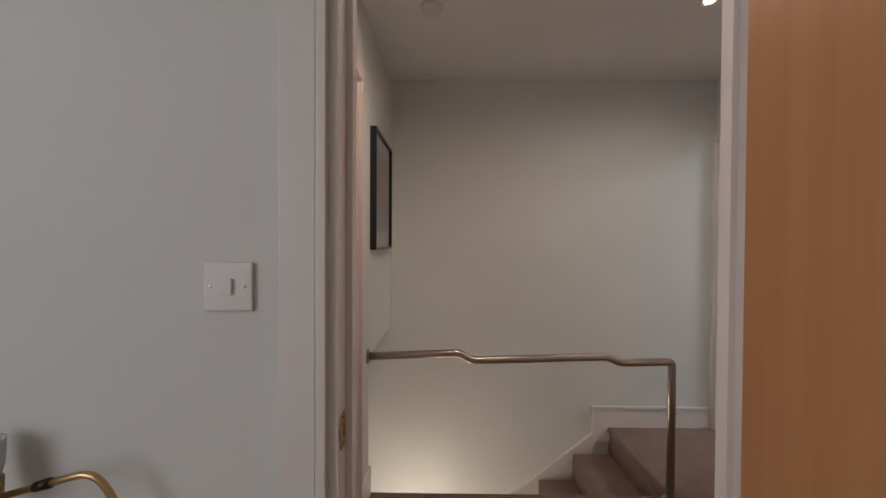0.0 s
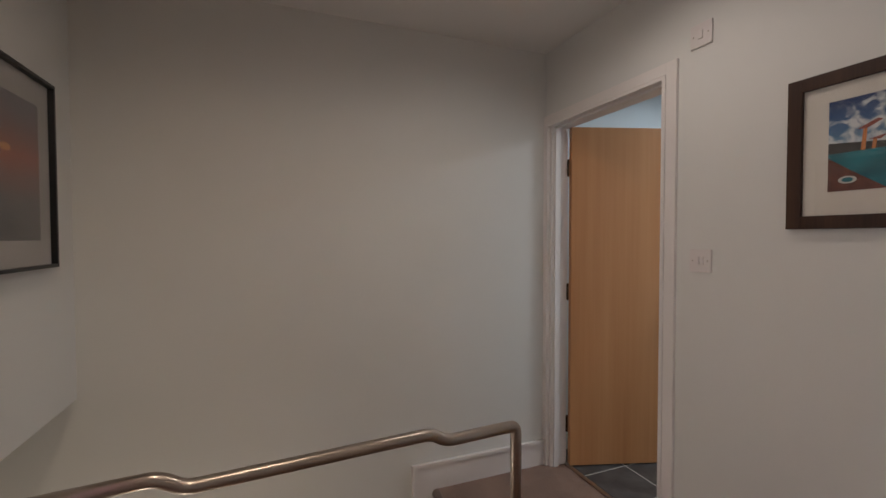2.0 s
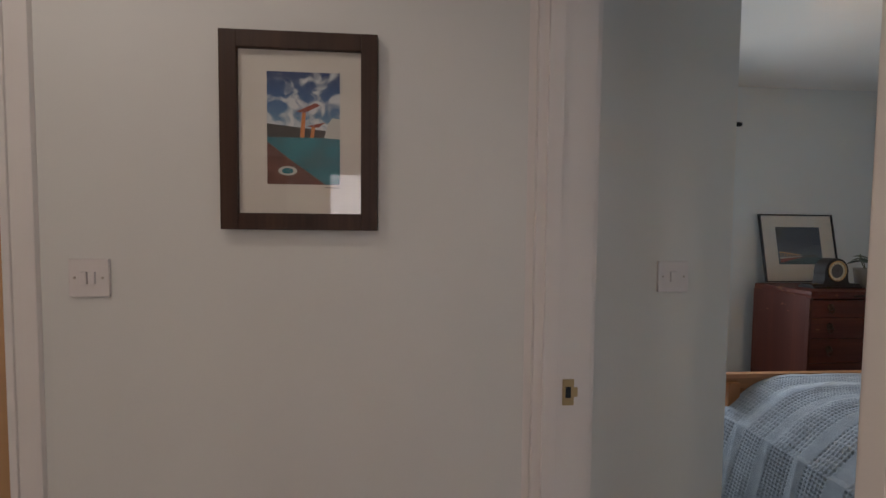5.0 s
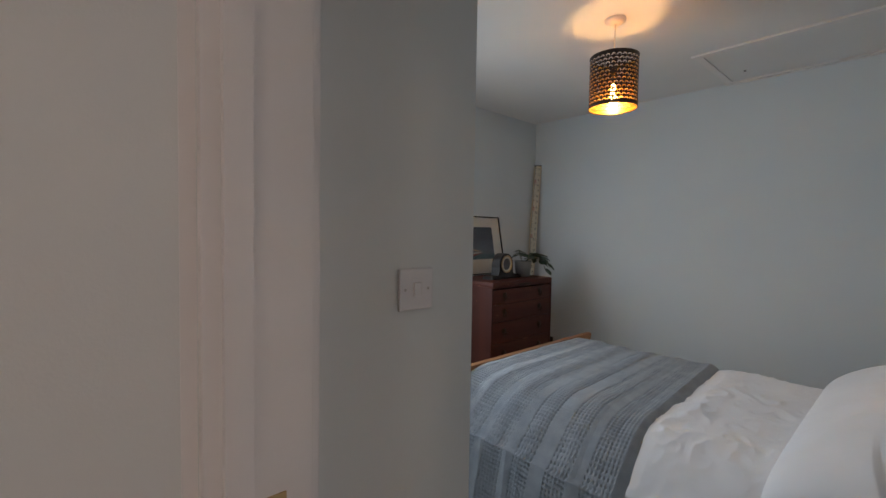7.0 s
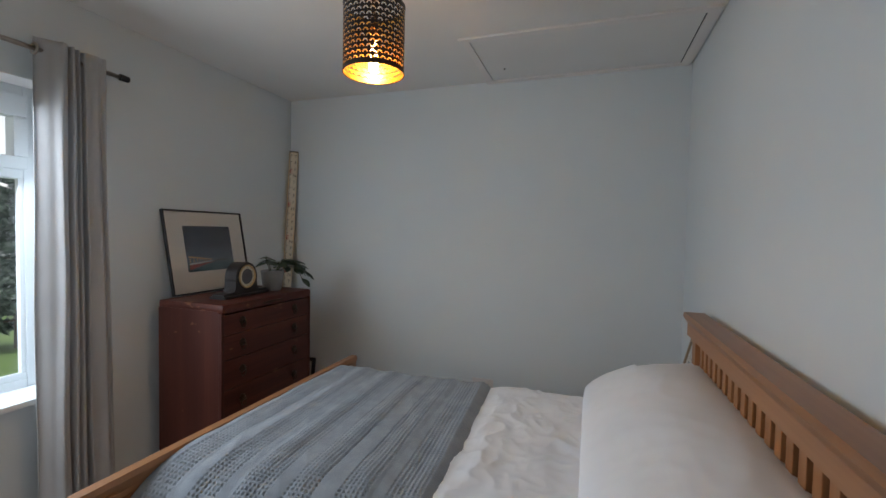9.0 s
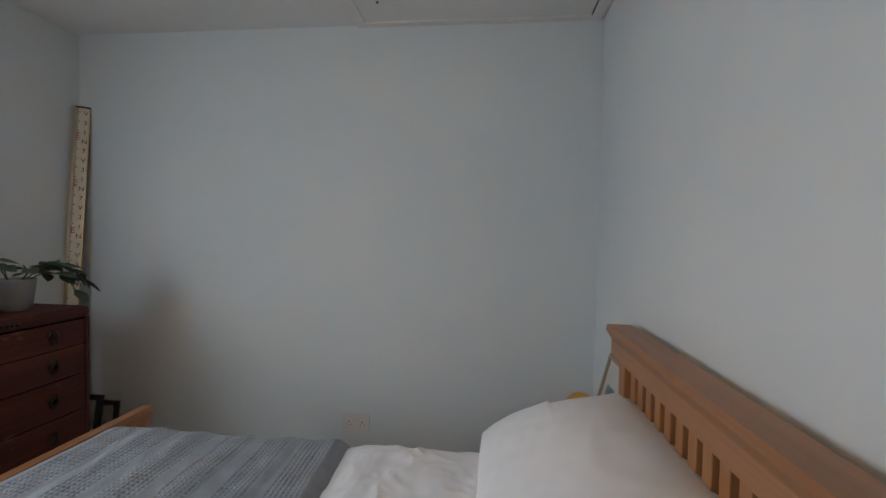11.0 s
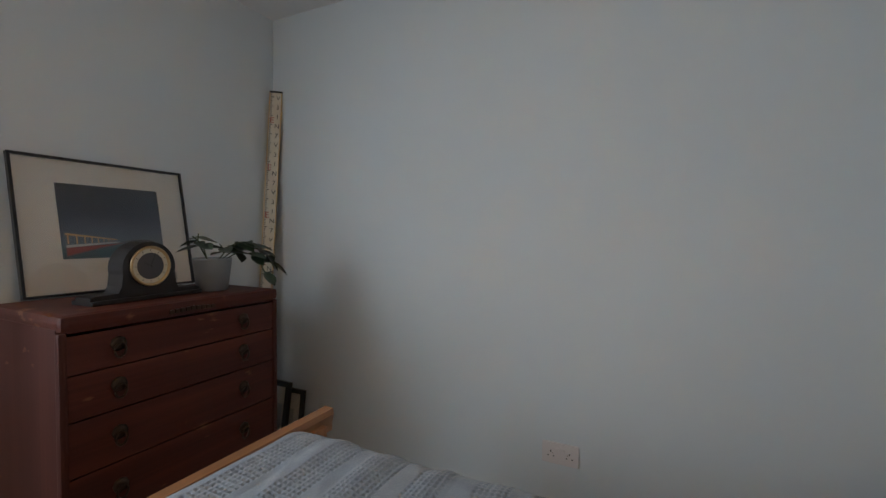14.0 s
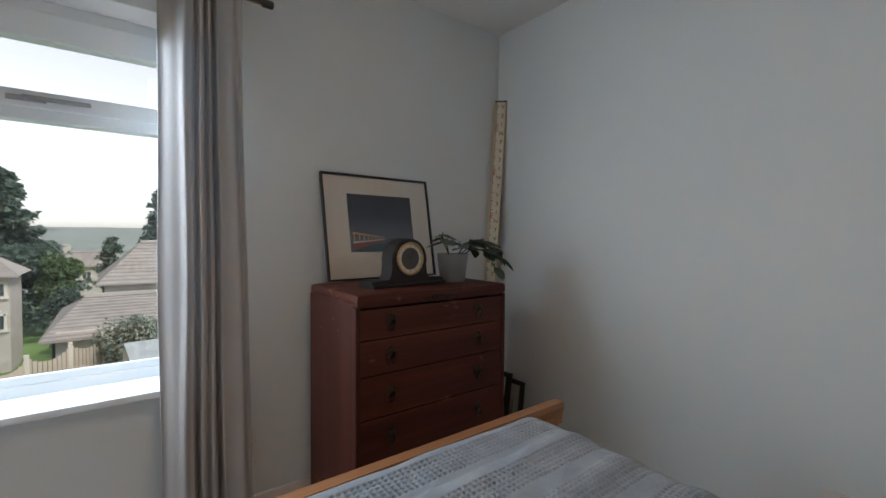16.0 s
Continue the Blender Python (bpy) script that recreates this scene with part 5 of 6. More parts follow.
lathe(bm, [(0.001, 0.0), (0.035, 0.0), (0.035, 0.003), (0.02, 0.009), (0.001, 0.009)], 24, (0.19, 0.049, -0.14), "y")
part("wall_rose", bm, M_BRASS, arm)
bm = bmesh.new()
lathe(bm, [(0.001, -0.03), (0.026, -0.03), (0.028, 0.02), (0.001, 0.02)], 28, (-0.055, 0, 0))
part("collar", bm, M_BRASS, arm, smooth=True)
bm = bmesh.new()
lathe(bm, [(0.026, 0.02), (0.032, 0.04), (0.034, 0.085), (0.031, 0.085), (0.029, 0.052), (0.024, 0.022)], 32, (-0.06, 0, 0))
part("shade", bm, surface("frosted_glass", (0.5, 0.5, 0.5), (0.55, 0.55, 0.55), 6, 0.4), arm, smooth=True)

# ---- nursery ----
structure("box_shelf_top", [(-2.2, 0.139, 1.085, 2.04, 0.777, 0.80)], M_TRIM, 0.006)
Z = 0.801
ob = thing("toy_box", "white wooden toy box standing on the boxed shelf", "toy box", (-1.20, 1.60, Z))
box_part("body", (0, 0.29, 0, 0.38, 0, 0.13), M_TRIM, ob, 0.004)
box_part("lid", (-0.005, 0.30, -0.006, 0.39, 0.132, 0.15), M_TRIM, ob, 0.004)
toy = thing("soft_toy", "pink flamingo soft toy in a pale skirt on the toy box", "soft toy", (-0.965, 1.66, Z + 0.151), turn=-20)
toy.scale = (1.0, 1.1, 0.9)
M_PLUSH = surface("pink_plush", (0.60, 0.14, 0.26), (0.70, 0.22, 0.34), 30, 0.95, 0.8, 250, sheen=0.4)
bm = bmesh.new()
bmesh.ops.create_uvsphere(bm, u_segments=24, v_segments=16, radius=1, matrix=Matrix.Translation((0, 0, 0.05)) @ Matrix.Diagonal((0.085, 0.05, 0.05, 1)))
tube(bm, rounded([(0.04, 0, 0.06), (0.06, 0, 0.13), (0.07, 0, 0.19), (0.02, 0, 0.20)], 0.05), 0.022, 12)
bmesh.ops.create_uvsphere(bm, u_segments=20, v_segments=14, radius=0.032, matrix=Matrix.Translation((0.02, 0, 0.195)))
part("body", bm, M_PLUSH, toy, smooth=True)
bm = bmesh.new()
lathe(bm, [(0.06, 0.06), (0.10, 0.03), (0.102, 0.026), (0.05, 0.05)], 28)
part("skirt", bm, plain("pale_blue_cloth", (0.4, 0.5, 0.62), 0.9), toy)
pl = thing("feather_planter", "beige planter of dried leaves and coloured feathers behind the toys", "planter", (-0.93, 1.90, Z))
bm = bmesh.new()
bm_box(bm, -0.11, 0.11, -0.06, 0.06, 0, 0.24, 0.006)
part("box", bm, surface("planter_cloth", (0.36, 0.31, 0.28), (0.42, 0.37, 0.33), 20, 0.9, 0.4), pl)
for k, c in enumerate(((0.6, 0.12, 0.08), (0.08, 0.16, 0.3), (0.65, 0.4, 0.08), (0.05, 0.10, 0.05), (0.5, 0.12, 0.25), (0.05, 0.10, 0.05), (0.25, 0.25, 0.3))):
    bm = bmesh.new()
    a = (k - 3) * 0.3
    tip = Vector((math.sin(a) * 0.22, -0.03 + 0.02 * (k % 3), 0.24 + 0.16 * math.cos(a)))
    pts = rounded([(0.0 + 0.02 * (k - 3), 0, 0.2), (tip.x * 0.6, tip.y, 0.24 + (tip.z - 0.24) * 1.0), tuple(tip - Vector((0, 0, 0.03)))], 0.1)
    tube(bm, pts, lambda s: 0.0025 + 0.0045 * math.sin(math.pi * s), 6)
    part("feather", bm, plain("feather_tint_" + str(k), c, 0.8), pl, "coloured feather")
bag = thing("gift_bag", "light blue paper bag with loop handles on the shelf", "bag", (-0.775, 1.74, Z), turn=24)
bag.scale = (0.82, 0.9, 0.95)
M_BAG = surface("blue_paper", (0.22, 0.46, 0.64), (0.30, 0.54, 0.70), 8, 0.6, 0.5, 40)
bm = bmesh.new()
r = bmesh.ops.create_cube(bm, size=1, matrix=Matrix.Translation((0, 0, 0.14)) @ Matrix.Diagonal((0.17, 0.10, 0.28, 1)))
for v in bm.verts:
    if v.co.z > 0.2:
        v.co.y *= 0.6
        v.co.x *= 1.12
bmesh.ops.delete(bm, geom=[f for f in bm.faces if f.normal.z > 0.9], context="FACES_ONLY")
bmesh.ops.subdivide_edges(bm, edges=bm.edges[:], cuts=5, use_grid_fill=True)
for v in bm.verts:
    v.co += Vector((0, 1, 0)) * 0.012 * noise.noise(v.co * 14) + Vector((1, 0, 0)) * 0.008 * noise.noise(v.co * 11)
part("sack", bm, M_BAG, bag)
for y in (-0.03, 0.03):
    bm = bmesh.new()
    tube(bm, rounded([(-0.065, y, 0.25), (-0.03, y * 1.5, 0.36), (0.03, y * 1.5, 0.36), (0.065, y, 0.25)], 0.02), 0.012, 8)
    for v in bm.verts:
        v.co.y = y * 1.3 + (v.co.y - y * 1.3) * 0.3
    part("handle", bm, M_BAG, bag, smooth=True)
ea = thing("chalkboard_easel", "small tilted chalkboard in a wooden easel frame", "chalkboard", (-0.55, 1.68, Z), turn=0)
M_EASEL = wood("easel_wood", (0.20, 0.10, 0.05), (0.30, 0.16, 0.08), (0.36, 0.22, 0.12), 2, 0.5)
tilt = Euler((radians(-30), radians(13), 0)).to_matrix().to_4x4()
bd = box_part("board", (-0.13, 0.20, 0.0, 0.008, 0.03, 0.34), surface("chalk_slate", (0.10, 0.14, 0.15), (0.17, 0.21, 0.22), 7, 0.9, 0.2), ea, 0.0, at=tilt)
for d in ((-0.15, -0.13, -0.006, 0.014, 0.0, 0.36), (0.20, 0.22, -0.006, 0.014, 0.0, 0.36), (-0.13, 0.20, -0.006, 0.014, 0.34, 0.36), (-0.13, 0.20, -0.03, 0.014, 0.01, 0.03)):
    box_part("frame", d, M_TRIM if d[4] > 0.3 else M_EASEL, ea, 0.002, at=tilt)
for k, (zz, ln) in enumerate(((0.28, 0.15), (0.23, 0.10), (0.17, 0.13), (0.12, 0.07))):
    box_part("chalk_mark", (-0.08 + 0.02 * k, -0.08 + 0.02 * k + ln, -0.0008, 0.0, zz, zz + 0.008), plain("chalk_" + str(k), (0.4, 0.42, 0.42), 0.95), ea, at=tilt)
for z0_, z1_, y0_ in ((0.0, 0.014, -0.03), (0.045, 0.058, 0.0)):
    box_part("tray", (-0.13, 0.20, y0_ - 0.06, y0_ + 0.03, z0_, z1_), M_TRIM, ea, 0.002, "white tray ledge")
for x in (-0.14, 0.21):
    bm = bmesh.new()
    tube(bm, [(x, 0.13, 0.27), (x, 0.27, 0.006)], 0.008, 8)
    part("leg", bm, M_EASEL, ea)
bk = thing("box_file", "tan and pink printed cardboard box standing on end", "box", (-0.30, 1.26, Z), turn=-8)
bk.scale = (0.85, 0.85, 0.95)
box_part("carton", (0, 0.068, 0.0, 0.20, 0, 0.245), surface("tan_card", (0.42, 0.33, 0.29), (0.50, 0.40, 0.35), 10, 0.6, 0.1), bk, 0.002)
box_part("cover_print", (0.0682, 0.0690, 0.008, 0.192, 0.01, 0.235), grad_material("cover_print", "Z", [(0.0, (0.45, 0.28, 0.26)), (0.4, (0.5, 0.36, 0.32)), (0.6, (0.38, 0.14, 0.10)), (1.0, (0.5, 0.25, 0.2))], 5, 0.5), bk)
car = thing("toy_car", "glossy hot pink toy sports car with black wheels", "toy car", (-0.02, 1.31, Z), turn=8)
car.scale = (1.2, 1.2, 1.25)
M_PINKCAR = plain("pink_gloss", (0.62, 0.02, 0.09), 0.2, coat=0.6)
bm = bmesh.new()
prof = [(-0.15, 0.03), (0.17, 0.03), (0.18, 0.06), (0.17, 0.085), (0.06, 0.095), (0.04, 0.085), (-0.03, 0.085), (-0.045, 0.10), (-0.10, 0.085), (-0.15, 0.06)]
a = [bm.verts.new((x, -0.062, z)) for x, z in prof]
b = [bm.verts.new((x, 0.062, z)) for x, z in prof]
bm.faces.new(a)
bm.faces.new(list(reversed(b)))
for k in range(len(prof)):
    q = (k + 1) % len(prof)
    bm.faces.new((a[k], b[k], b[q], a[q]))
bmesh.ops.recalc_face_normals(bm, faces=bm.faces)
bmesh.ops.bevel(bm, geom=bm.edges[:], offset=0.008, segments=3, affect="EDGES")
part("car_body", bm, M_PINKCAR, car, smooth=True)
for x in (-0.09, 0.11):
    for y in (-0.062, 0.062):
        bm = bmesh.new()
        lathe(bm, [(0.018, -0.014), (0.034, -0.012), (0.037, -0.004), (0.037, 0.004), (0.034, 0.012), (0.018, 0.014)], 24, (x, y, 0.037), "y")
        wh = part("wheel", bm, M_BLACK, car, "black tyre", smooth=True)
        bm = bmesh.new()
        lathe(bm, [(0.001, -0.009), (0.018, -0.010), (0.019, 0.0), (0.018, 0.010), (0.001, 0.009)], 20, (x, y, 0.037), "y")
        part("hub", bm, M_BLACK, wh)
bm = bmesh.new()
bm_box(bm, -0.06, -0.053, -0.045, 0.045, 0.095, 0.128, 0.002)
part("windscreen", bm, M_DARKBRONZE, car)
sr = tagged(new("small_doll"), "small dark doll seated in the toy car", "toy")
sr.matrix_basis = pose(-0.08, 1.35, Z + 0.088)
bm = bmesh.new()
bmesh.ops.create_uvsphere(bm, u_segments=16, v_segments=12, radius=0.024, matrix=Matrix.Translation((0, 0, 0.06)))
bm_box(bm, -0.018, 0.018, -0.02, 0.02, 0.0, 0.045, 0.008)
me = finish(bm, "small_doll", plain("purple_plastic", (0.08, 0.03, 0.10), 0.5))
bpy.data.objects.remove(sr)
sr = tagged(new("small_doll", me), "small dark purple doll seated in the toy car", "toy")
sr.matrix_basis = pose(-0.01, 1.33, Z + 0.087)
cab = thing("drawer_tower", "white desk drawer tower with a small round knob, on the shelf", "drawer unit", (-0.46, 1.78, Z))
box_part("body", (0, 0.40, 0, 0.25, 0, 0.39), M_TRIM, cab, 0.004)
for z in (0.01, 0.20):
    dr = box_part("drawer", (0.008, 0.392, -0.014, 0.0, z, z + 0.178), M_TRIM, cab, 0.003)
    bm = bmesh.new()
    lathe(bm, [(0.001, -0.034), (0.011, -0.032), (0.012, -0.026), (0.006, -0.014), (0.001, -0.014)], 18, (0.20, 0, z + 0.12), "y")
    part("knob", bm, M_STEEL, dr, smooth=True)
nl = thing("nursery_pendant", "small warm ceiling lamp hanging in the pink room", "pendant lamp", (-0.98, 0.92, 2.47))
bm = bmesh.new()
tube(bm, [(0, 0, 0), (0, 0, -0.22)], 0.004, 8)
part("flex", bm, M_PLASTIC, nl)
bm = bmesh.new()
lathe(bm, [(0.05, -0.20), (0.11, -0.36), (0.107, -0.36), (0.047, -0.20)], 32)
part("shade", bm, M_TRIM, nl, smooth=True)
bm = bmesh.new()
lathe(bm, [(0.001, -0.22), (0.02, -0.23), (0.03, -0.27), (0.02, -0.305), (0.001, -0.31)], 20)
part("bulb", bm, plain("warm_bulb", (1, 0.7, 0.4), 0.5, emit=(1.0, 0.55, 0.2), power=12), nl, smooth=True)
ZT = Z + 0.391
ob = thing("pen_pot", "pot of pink and red pens on the drawer tower", "pen pot", (-0.46, 1.84, ZT))
bm = bmesh.new()
lathe(bm, [(0.001, 0), (0.026, 0), (0.028, 0.06), (0.025, 0.06), (0.023, 0.004), (0.001, 0.004)], 20)
part("pot", bm, M_PLUSH, ob)
for k in range(5):
    bm = bmesh.new()
    tube(bm, [(0.01 * math.cos(k * 1.3), 0.01 * math.sin(k * 1.3), 0.006), (0.02 * math.cos(k * 1.3), 0.02 * math.sin(k * 1.3), 0.13)], 0.004, 8)
    part("pen", bm, plain("pen_" + str(k), ((0.6, 0.1, 0.2), (0.5, 0.5, 0.5), (0.6, 0.05, 0.05), (0.2, 0.2, 0.3), (0.6, 0.3, 0.4))[k], 0.4), ob)
for k, (x, r) in enumerate(((-0.36, 0.03), (-0.28, 0.025), (-0.20, 0.032))):
    ob = thing("trinket", "small round brown trinket on the drawer tower", "ornament", (x, 1.85, ZT), "trinkets")
    bm = bmesh.new()
    lathe(bm, [(0.001, 0), (r, 0.004), (r * 1.1, r * 0.7), (r * 0.6, r * 1.2), (0.001, r * 1.3)], 18)
    part("body", bm, plain("trinket_brown_" + str(k), (0.10 + 0.05 * k, 0.05, 0.04), 0.6), ob, smooth=True)
for z in (1.93, 1.50, 1.205):
    if z < 1.3:
        continue
    sf = thing("floating_shelf", "thick white floating shelf with toys in the pink room", "shelf", (-0.475, 1.84, z), "floating shelves")
    box_part("board", (0, 0.57, 0, 0.20, 0, 0.05), M_TRIM, sf, 0.003)


def doll(x, y, z, s, col, name="toy_figure"):
    bm = bmesh.new()
    bmesh.ops.create_uvsphere(bm, u_segments=18, v_segments=12, radius=0.035 * s, matrix=Matrix.Translation((0, 0, 0.115 * s)))
    lathe(bm, [(0.001, 0), (0.045 * s, 0.0), (0.035 * s, 0.05 * s), (0.018 * s, 0.085 * s), (0.001, 0.09 * s)], 18)
    bmesh.ops.create_uvsphere(bm, u_segments=14, v_segments=10, radius=0.024 * s, matrix=Matrix.Translation((0.03 * s, 0, 0.05 * s)))
    ob = tagged(new(name, finish(bm, name, col, True)), "small plain toy figure on a shelf in the pink room", "toy", "toy figures")
    ob.matrix_basis = pose(x, y, z)


BROWN = surface("brown_plush", (0.10, 0.04, 0.03), (0.17, 0.08, 0.06), 30, 0.9, 0.5, 200)
CREAM = surface("cream_plush", (0.5, 0.42, 0.36), (0.58, 0.5, 0.44), 30, 0.9, 0.5, 200)
doll(-0.43, 1.88, 1.981, 0.5, BROWN)
doll(-0.385, 1.90, 1.981, 0.75, BROWN)
doll(-0.40, 1.88, 1.601, 0.9, CREAM)
doll(-0.365, 1.95, 1.601, 1.25, BROWN)
doll(-0.23, 1.92, 1.601, 1.1, BROWN)
bm = bmesh.new()
bm_box(bm, -0.12, 0.12, -0.07, 0.07, 0, 0.048, 0.006)
ob = tagged(new("dark_box", finish(bm, "dark_box", plain("dark_card", (0.03, 0.025, 0.035), 0.5))), "flat dark box on the lower floating shelf", "box")
ob.matrix_basis = pose(-0.345, 1.92, 1.551)
gar = thing("bead_garland", "red bead garland looped down from the floating shelf", "garland", (-0.465, 1.83, 1.96))
M_BEAD = plain("red_bead", (0.6, 0.03, 0.04), 0.3)
loops = rounded([(0.0, 0.0, 0.0), (0.12, -0.01, -0.04), (0.22, -0.01, -0.12), (0.28, -0.01, -0.16)], 0.08)
drop = rounded([(0.0, 0.0, 0.0), (0.01, -0.01, -0.20), (0.05, -0.01, -0.32), (0.07, 0.0, -0.36)], 0.08)
for pts in (loops, drop):
    bm = bmesh.new()
    tube(bm, pts, 0.0014, 6)
    part("string", bm, M_BEAD, gar)
for p in (Vector((0.03, -0.015, -0.02)), Vector((0.02, -0.015, -0.05)), Vector((0.13, -0.015, -0.08)), Vector((0.20, -0.015, -0.13)), Vector((0.01, -0.015, -0.23)), Vector((0.25, -0.015, -0.18)), Vector((0.07, -0.015, -0.06)), Vector((0.095, -0.015, -0.10)), Vector((0.05, -0.015, -0.31))):
    bm = bmesh.new()
    bm_box(bm, p.x - 0.010, p.x + 0.010, p.y - 0.008, p.y + 0.008, p.z - 0.016, p.z + 0.016, 0.005)
    bmesh.ops.rotate(bm, verts=bm.verts, cent=p, matrix=Matrix.Rotation(math.sin(p.z * 90) * 0.7, 3, "Y"))
    part("bead", bm, M_BEAD, gar)

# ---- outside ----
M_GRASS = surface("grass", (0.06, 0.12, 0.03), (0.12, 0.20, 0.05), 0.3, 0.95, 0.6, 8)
# distance haze put into this colour: paler and greyer than the near grass
M_HILL = surface("far_hill_hazed", (0.12, 0.145, 0.135), (0.18, 0.205, 0.19), 0.03, 1.0, 0.3, 0.2)
M_STONEWALL = surface("sandstone", (0.30, 0.28, 0.25), (0.39, 0.365, 0.335), 2.5, 0.9, 0.5, 12, distance=0.02)
M_ROOF = surface("concrete_roof_tile", (0.18, 0.165, 0.155), (0.26, 0.24, 0.22), 2.0, 0.85, 0.4, 14, distance=0.01)
M_CONC = surface("pale_concrete", (0.40, 0.38, 0.33), (0.50, 0.47, 0.42), 3.0, 0.9, 0.4, 20)
M_FENCE = surface("weathered_fence", (0.28, 0.24, 0.19), (0.38, 0.33, 0.27), 4.0, 0.9, 0.5, 20, stretch=(1, 1, 0.2))
M_FOLI = surface("conifer_leaf", (0.075, 0.115, 0.09), (0.12, 0.17, 0.135), 1.2, 0.8, 0.3, 20)
M_FOLI2 = surface("broad_leaf", (0.08, 0.14, 0.06), (0.14, 0.20, 0.09), 1.2, 0.8, 0.3, 20)
for m_ in (M_FOLI, M_FOLI2):
    t_, p_ = m_.node_tree, m_.node_tree.nodes["Principled BSDF"]
    tr_, mx_ = t_.nodes.new("ShaderNodeBsdfTranslucent"), t_.nodes.new("ShaderNodeMixShader")
    t_.links.new(p_.inputs["Base Color"].links[0].from_socket, tr_.inputs[0])
    mx_.inputs[0].default_value = 0.45
    t_.links.new(p_.outputs[0], mx_.inputs[1])
    t_.links.new(tr_.outputs[0], mx_.inputs[2])
    t_.links.new(mx_.outputs[0], t_.nodes["Material Output"].inputs[0])
M_SHRUB = surface("grey_shrub_leaf", (0.12, 0.15, 0.11), (0.2, 0.23, 0.19), 2.2, 0.85, 0.3, 20)
M_BARK = surface("bark", (0.06, 0.045, 0.03), (0.11, 0.08, 0.06), 4, 0.95, 0.8, 30)
M_PANE_FAR = plain("far_pane", (0.05, 0.06, 0.07), 0.1)
M_FELT = surface("grey_shed_felt", (0.20, 0.23, 0.24), (0.28, 0.31, 0.32), 3, 0.9, 0.3, 40)
GZ = -3.6
gnx = 60


def ground_point(u, v):
    x = 5.2 + 1800 * u ** 2.6
    y = (v - 0.5) * (30 + 2600 * u ** 1.8)
    z = GZ - 0.16 * min(x - 5.2, 60) * 0.35
    far = min(1.0, max(0.0, (x - 520) / 480))
    z += 35 * far * far * (3 - 2 * far) + (7 * noise.noise(Vector((x * 0.004, y * 0.003, 1))) + 1.5 * noise.noise(Vector((x * 0.02, y * 0.02, 5)))) * far
    z -= 18 * min(1.0, max(0.0, (x - 60) / 250))
    return x, y, z


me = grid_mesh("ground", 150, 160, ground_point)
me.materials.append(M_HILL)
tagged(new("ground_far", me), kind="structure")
me = grid_mesh("ground_near", 20, 20, lambda u, v: (4.75 + 66 * u, -45 + 70 * v, GZ - 0.056 * min(66 * u, 60) + 0.05))
me.materials.append(M_GRASS)
tagged(new("ground", me), kind="structure")


def ground_z(x):
    return GZ - 0.056 * min(x - 4.75, 60) + 0.05


def outdoors(name, label, category, x, y, turn=0.0):
    return thing(name, label, category, (x, y, ground_z(x) - 0.02), "", turn)


def gable_roof(parent, w, d, z, rise, over=0.35, hip=0.0, rows=12):
    """A tiled roof with its ridge along x; courses of tiles are real steps."""
    for s in (-1, 1):
        bm = bmesh.new()
        for k in range(rows):
            a, b = k / rows, (k + 1) / rows
            ya, yb = s * (d / 2 + over) * (1 - a), s * (d / 2 + over) * (1 - b)
            za, zb = z + rise * a - 0.2, z + rise * b - 0.2
            xa, xb = (w / 2 + over) - hip * a, (w / 2 + over) - hip * b
            vs = [bm.verts.new(p) for p in ((-xa, ya, za + 0.07), (xa, ya, za + 0.07), (xb, yb, zb + 0.02), (-xb, yb, zb + 0.02), (-xa, ya, za - 0.02), (xa, ya, za - 0.02), (xb, yb, zb - 0.07), (-xb, yb, zb - 0.07))]
            for f in ((0, 1, 2, 3), (4, 5, 1, 0), (5, 6, 2, 1), (7, 4, 0, 3), (7, 6, 5, 4)):
                bm.faces.new([vs[i] for i in f])
        if hip:
            for e in (-1, 1):
                top = bm.verts.new((e * (w / 2 + over - hip), 0, z + rise - 0.2))
                c = bm.verts.new((e * (w / 2 + over), s * (d / 2 + over), z - 0.15))
                c2 = bm.verts.new((e * (w / 2 + over), 0, z - 0.15))
                bm.faces.new((c, c2, top))
        bmesh.ops.recalc_face_normals(bm, faces=bm.faces)
        part("roof_slope", bm, M_ROOF, parent)
    bm = bmesh.new()
    tube(bm, [(-(w / 2 + over - hip), 0, z + rise - 0.15), (w / 2 + over - hip, 0, z + rise - 0.15)], 0.13, 8)
    part("ridge", bm, M_ROOF, parent)


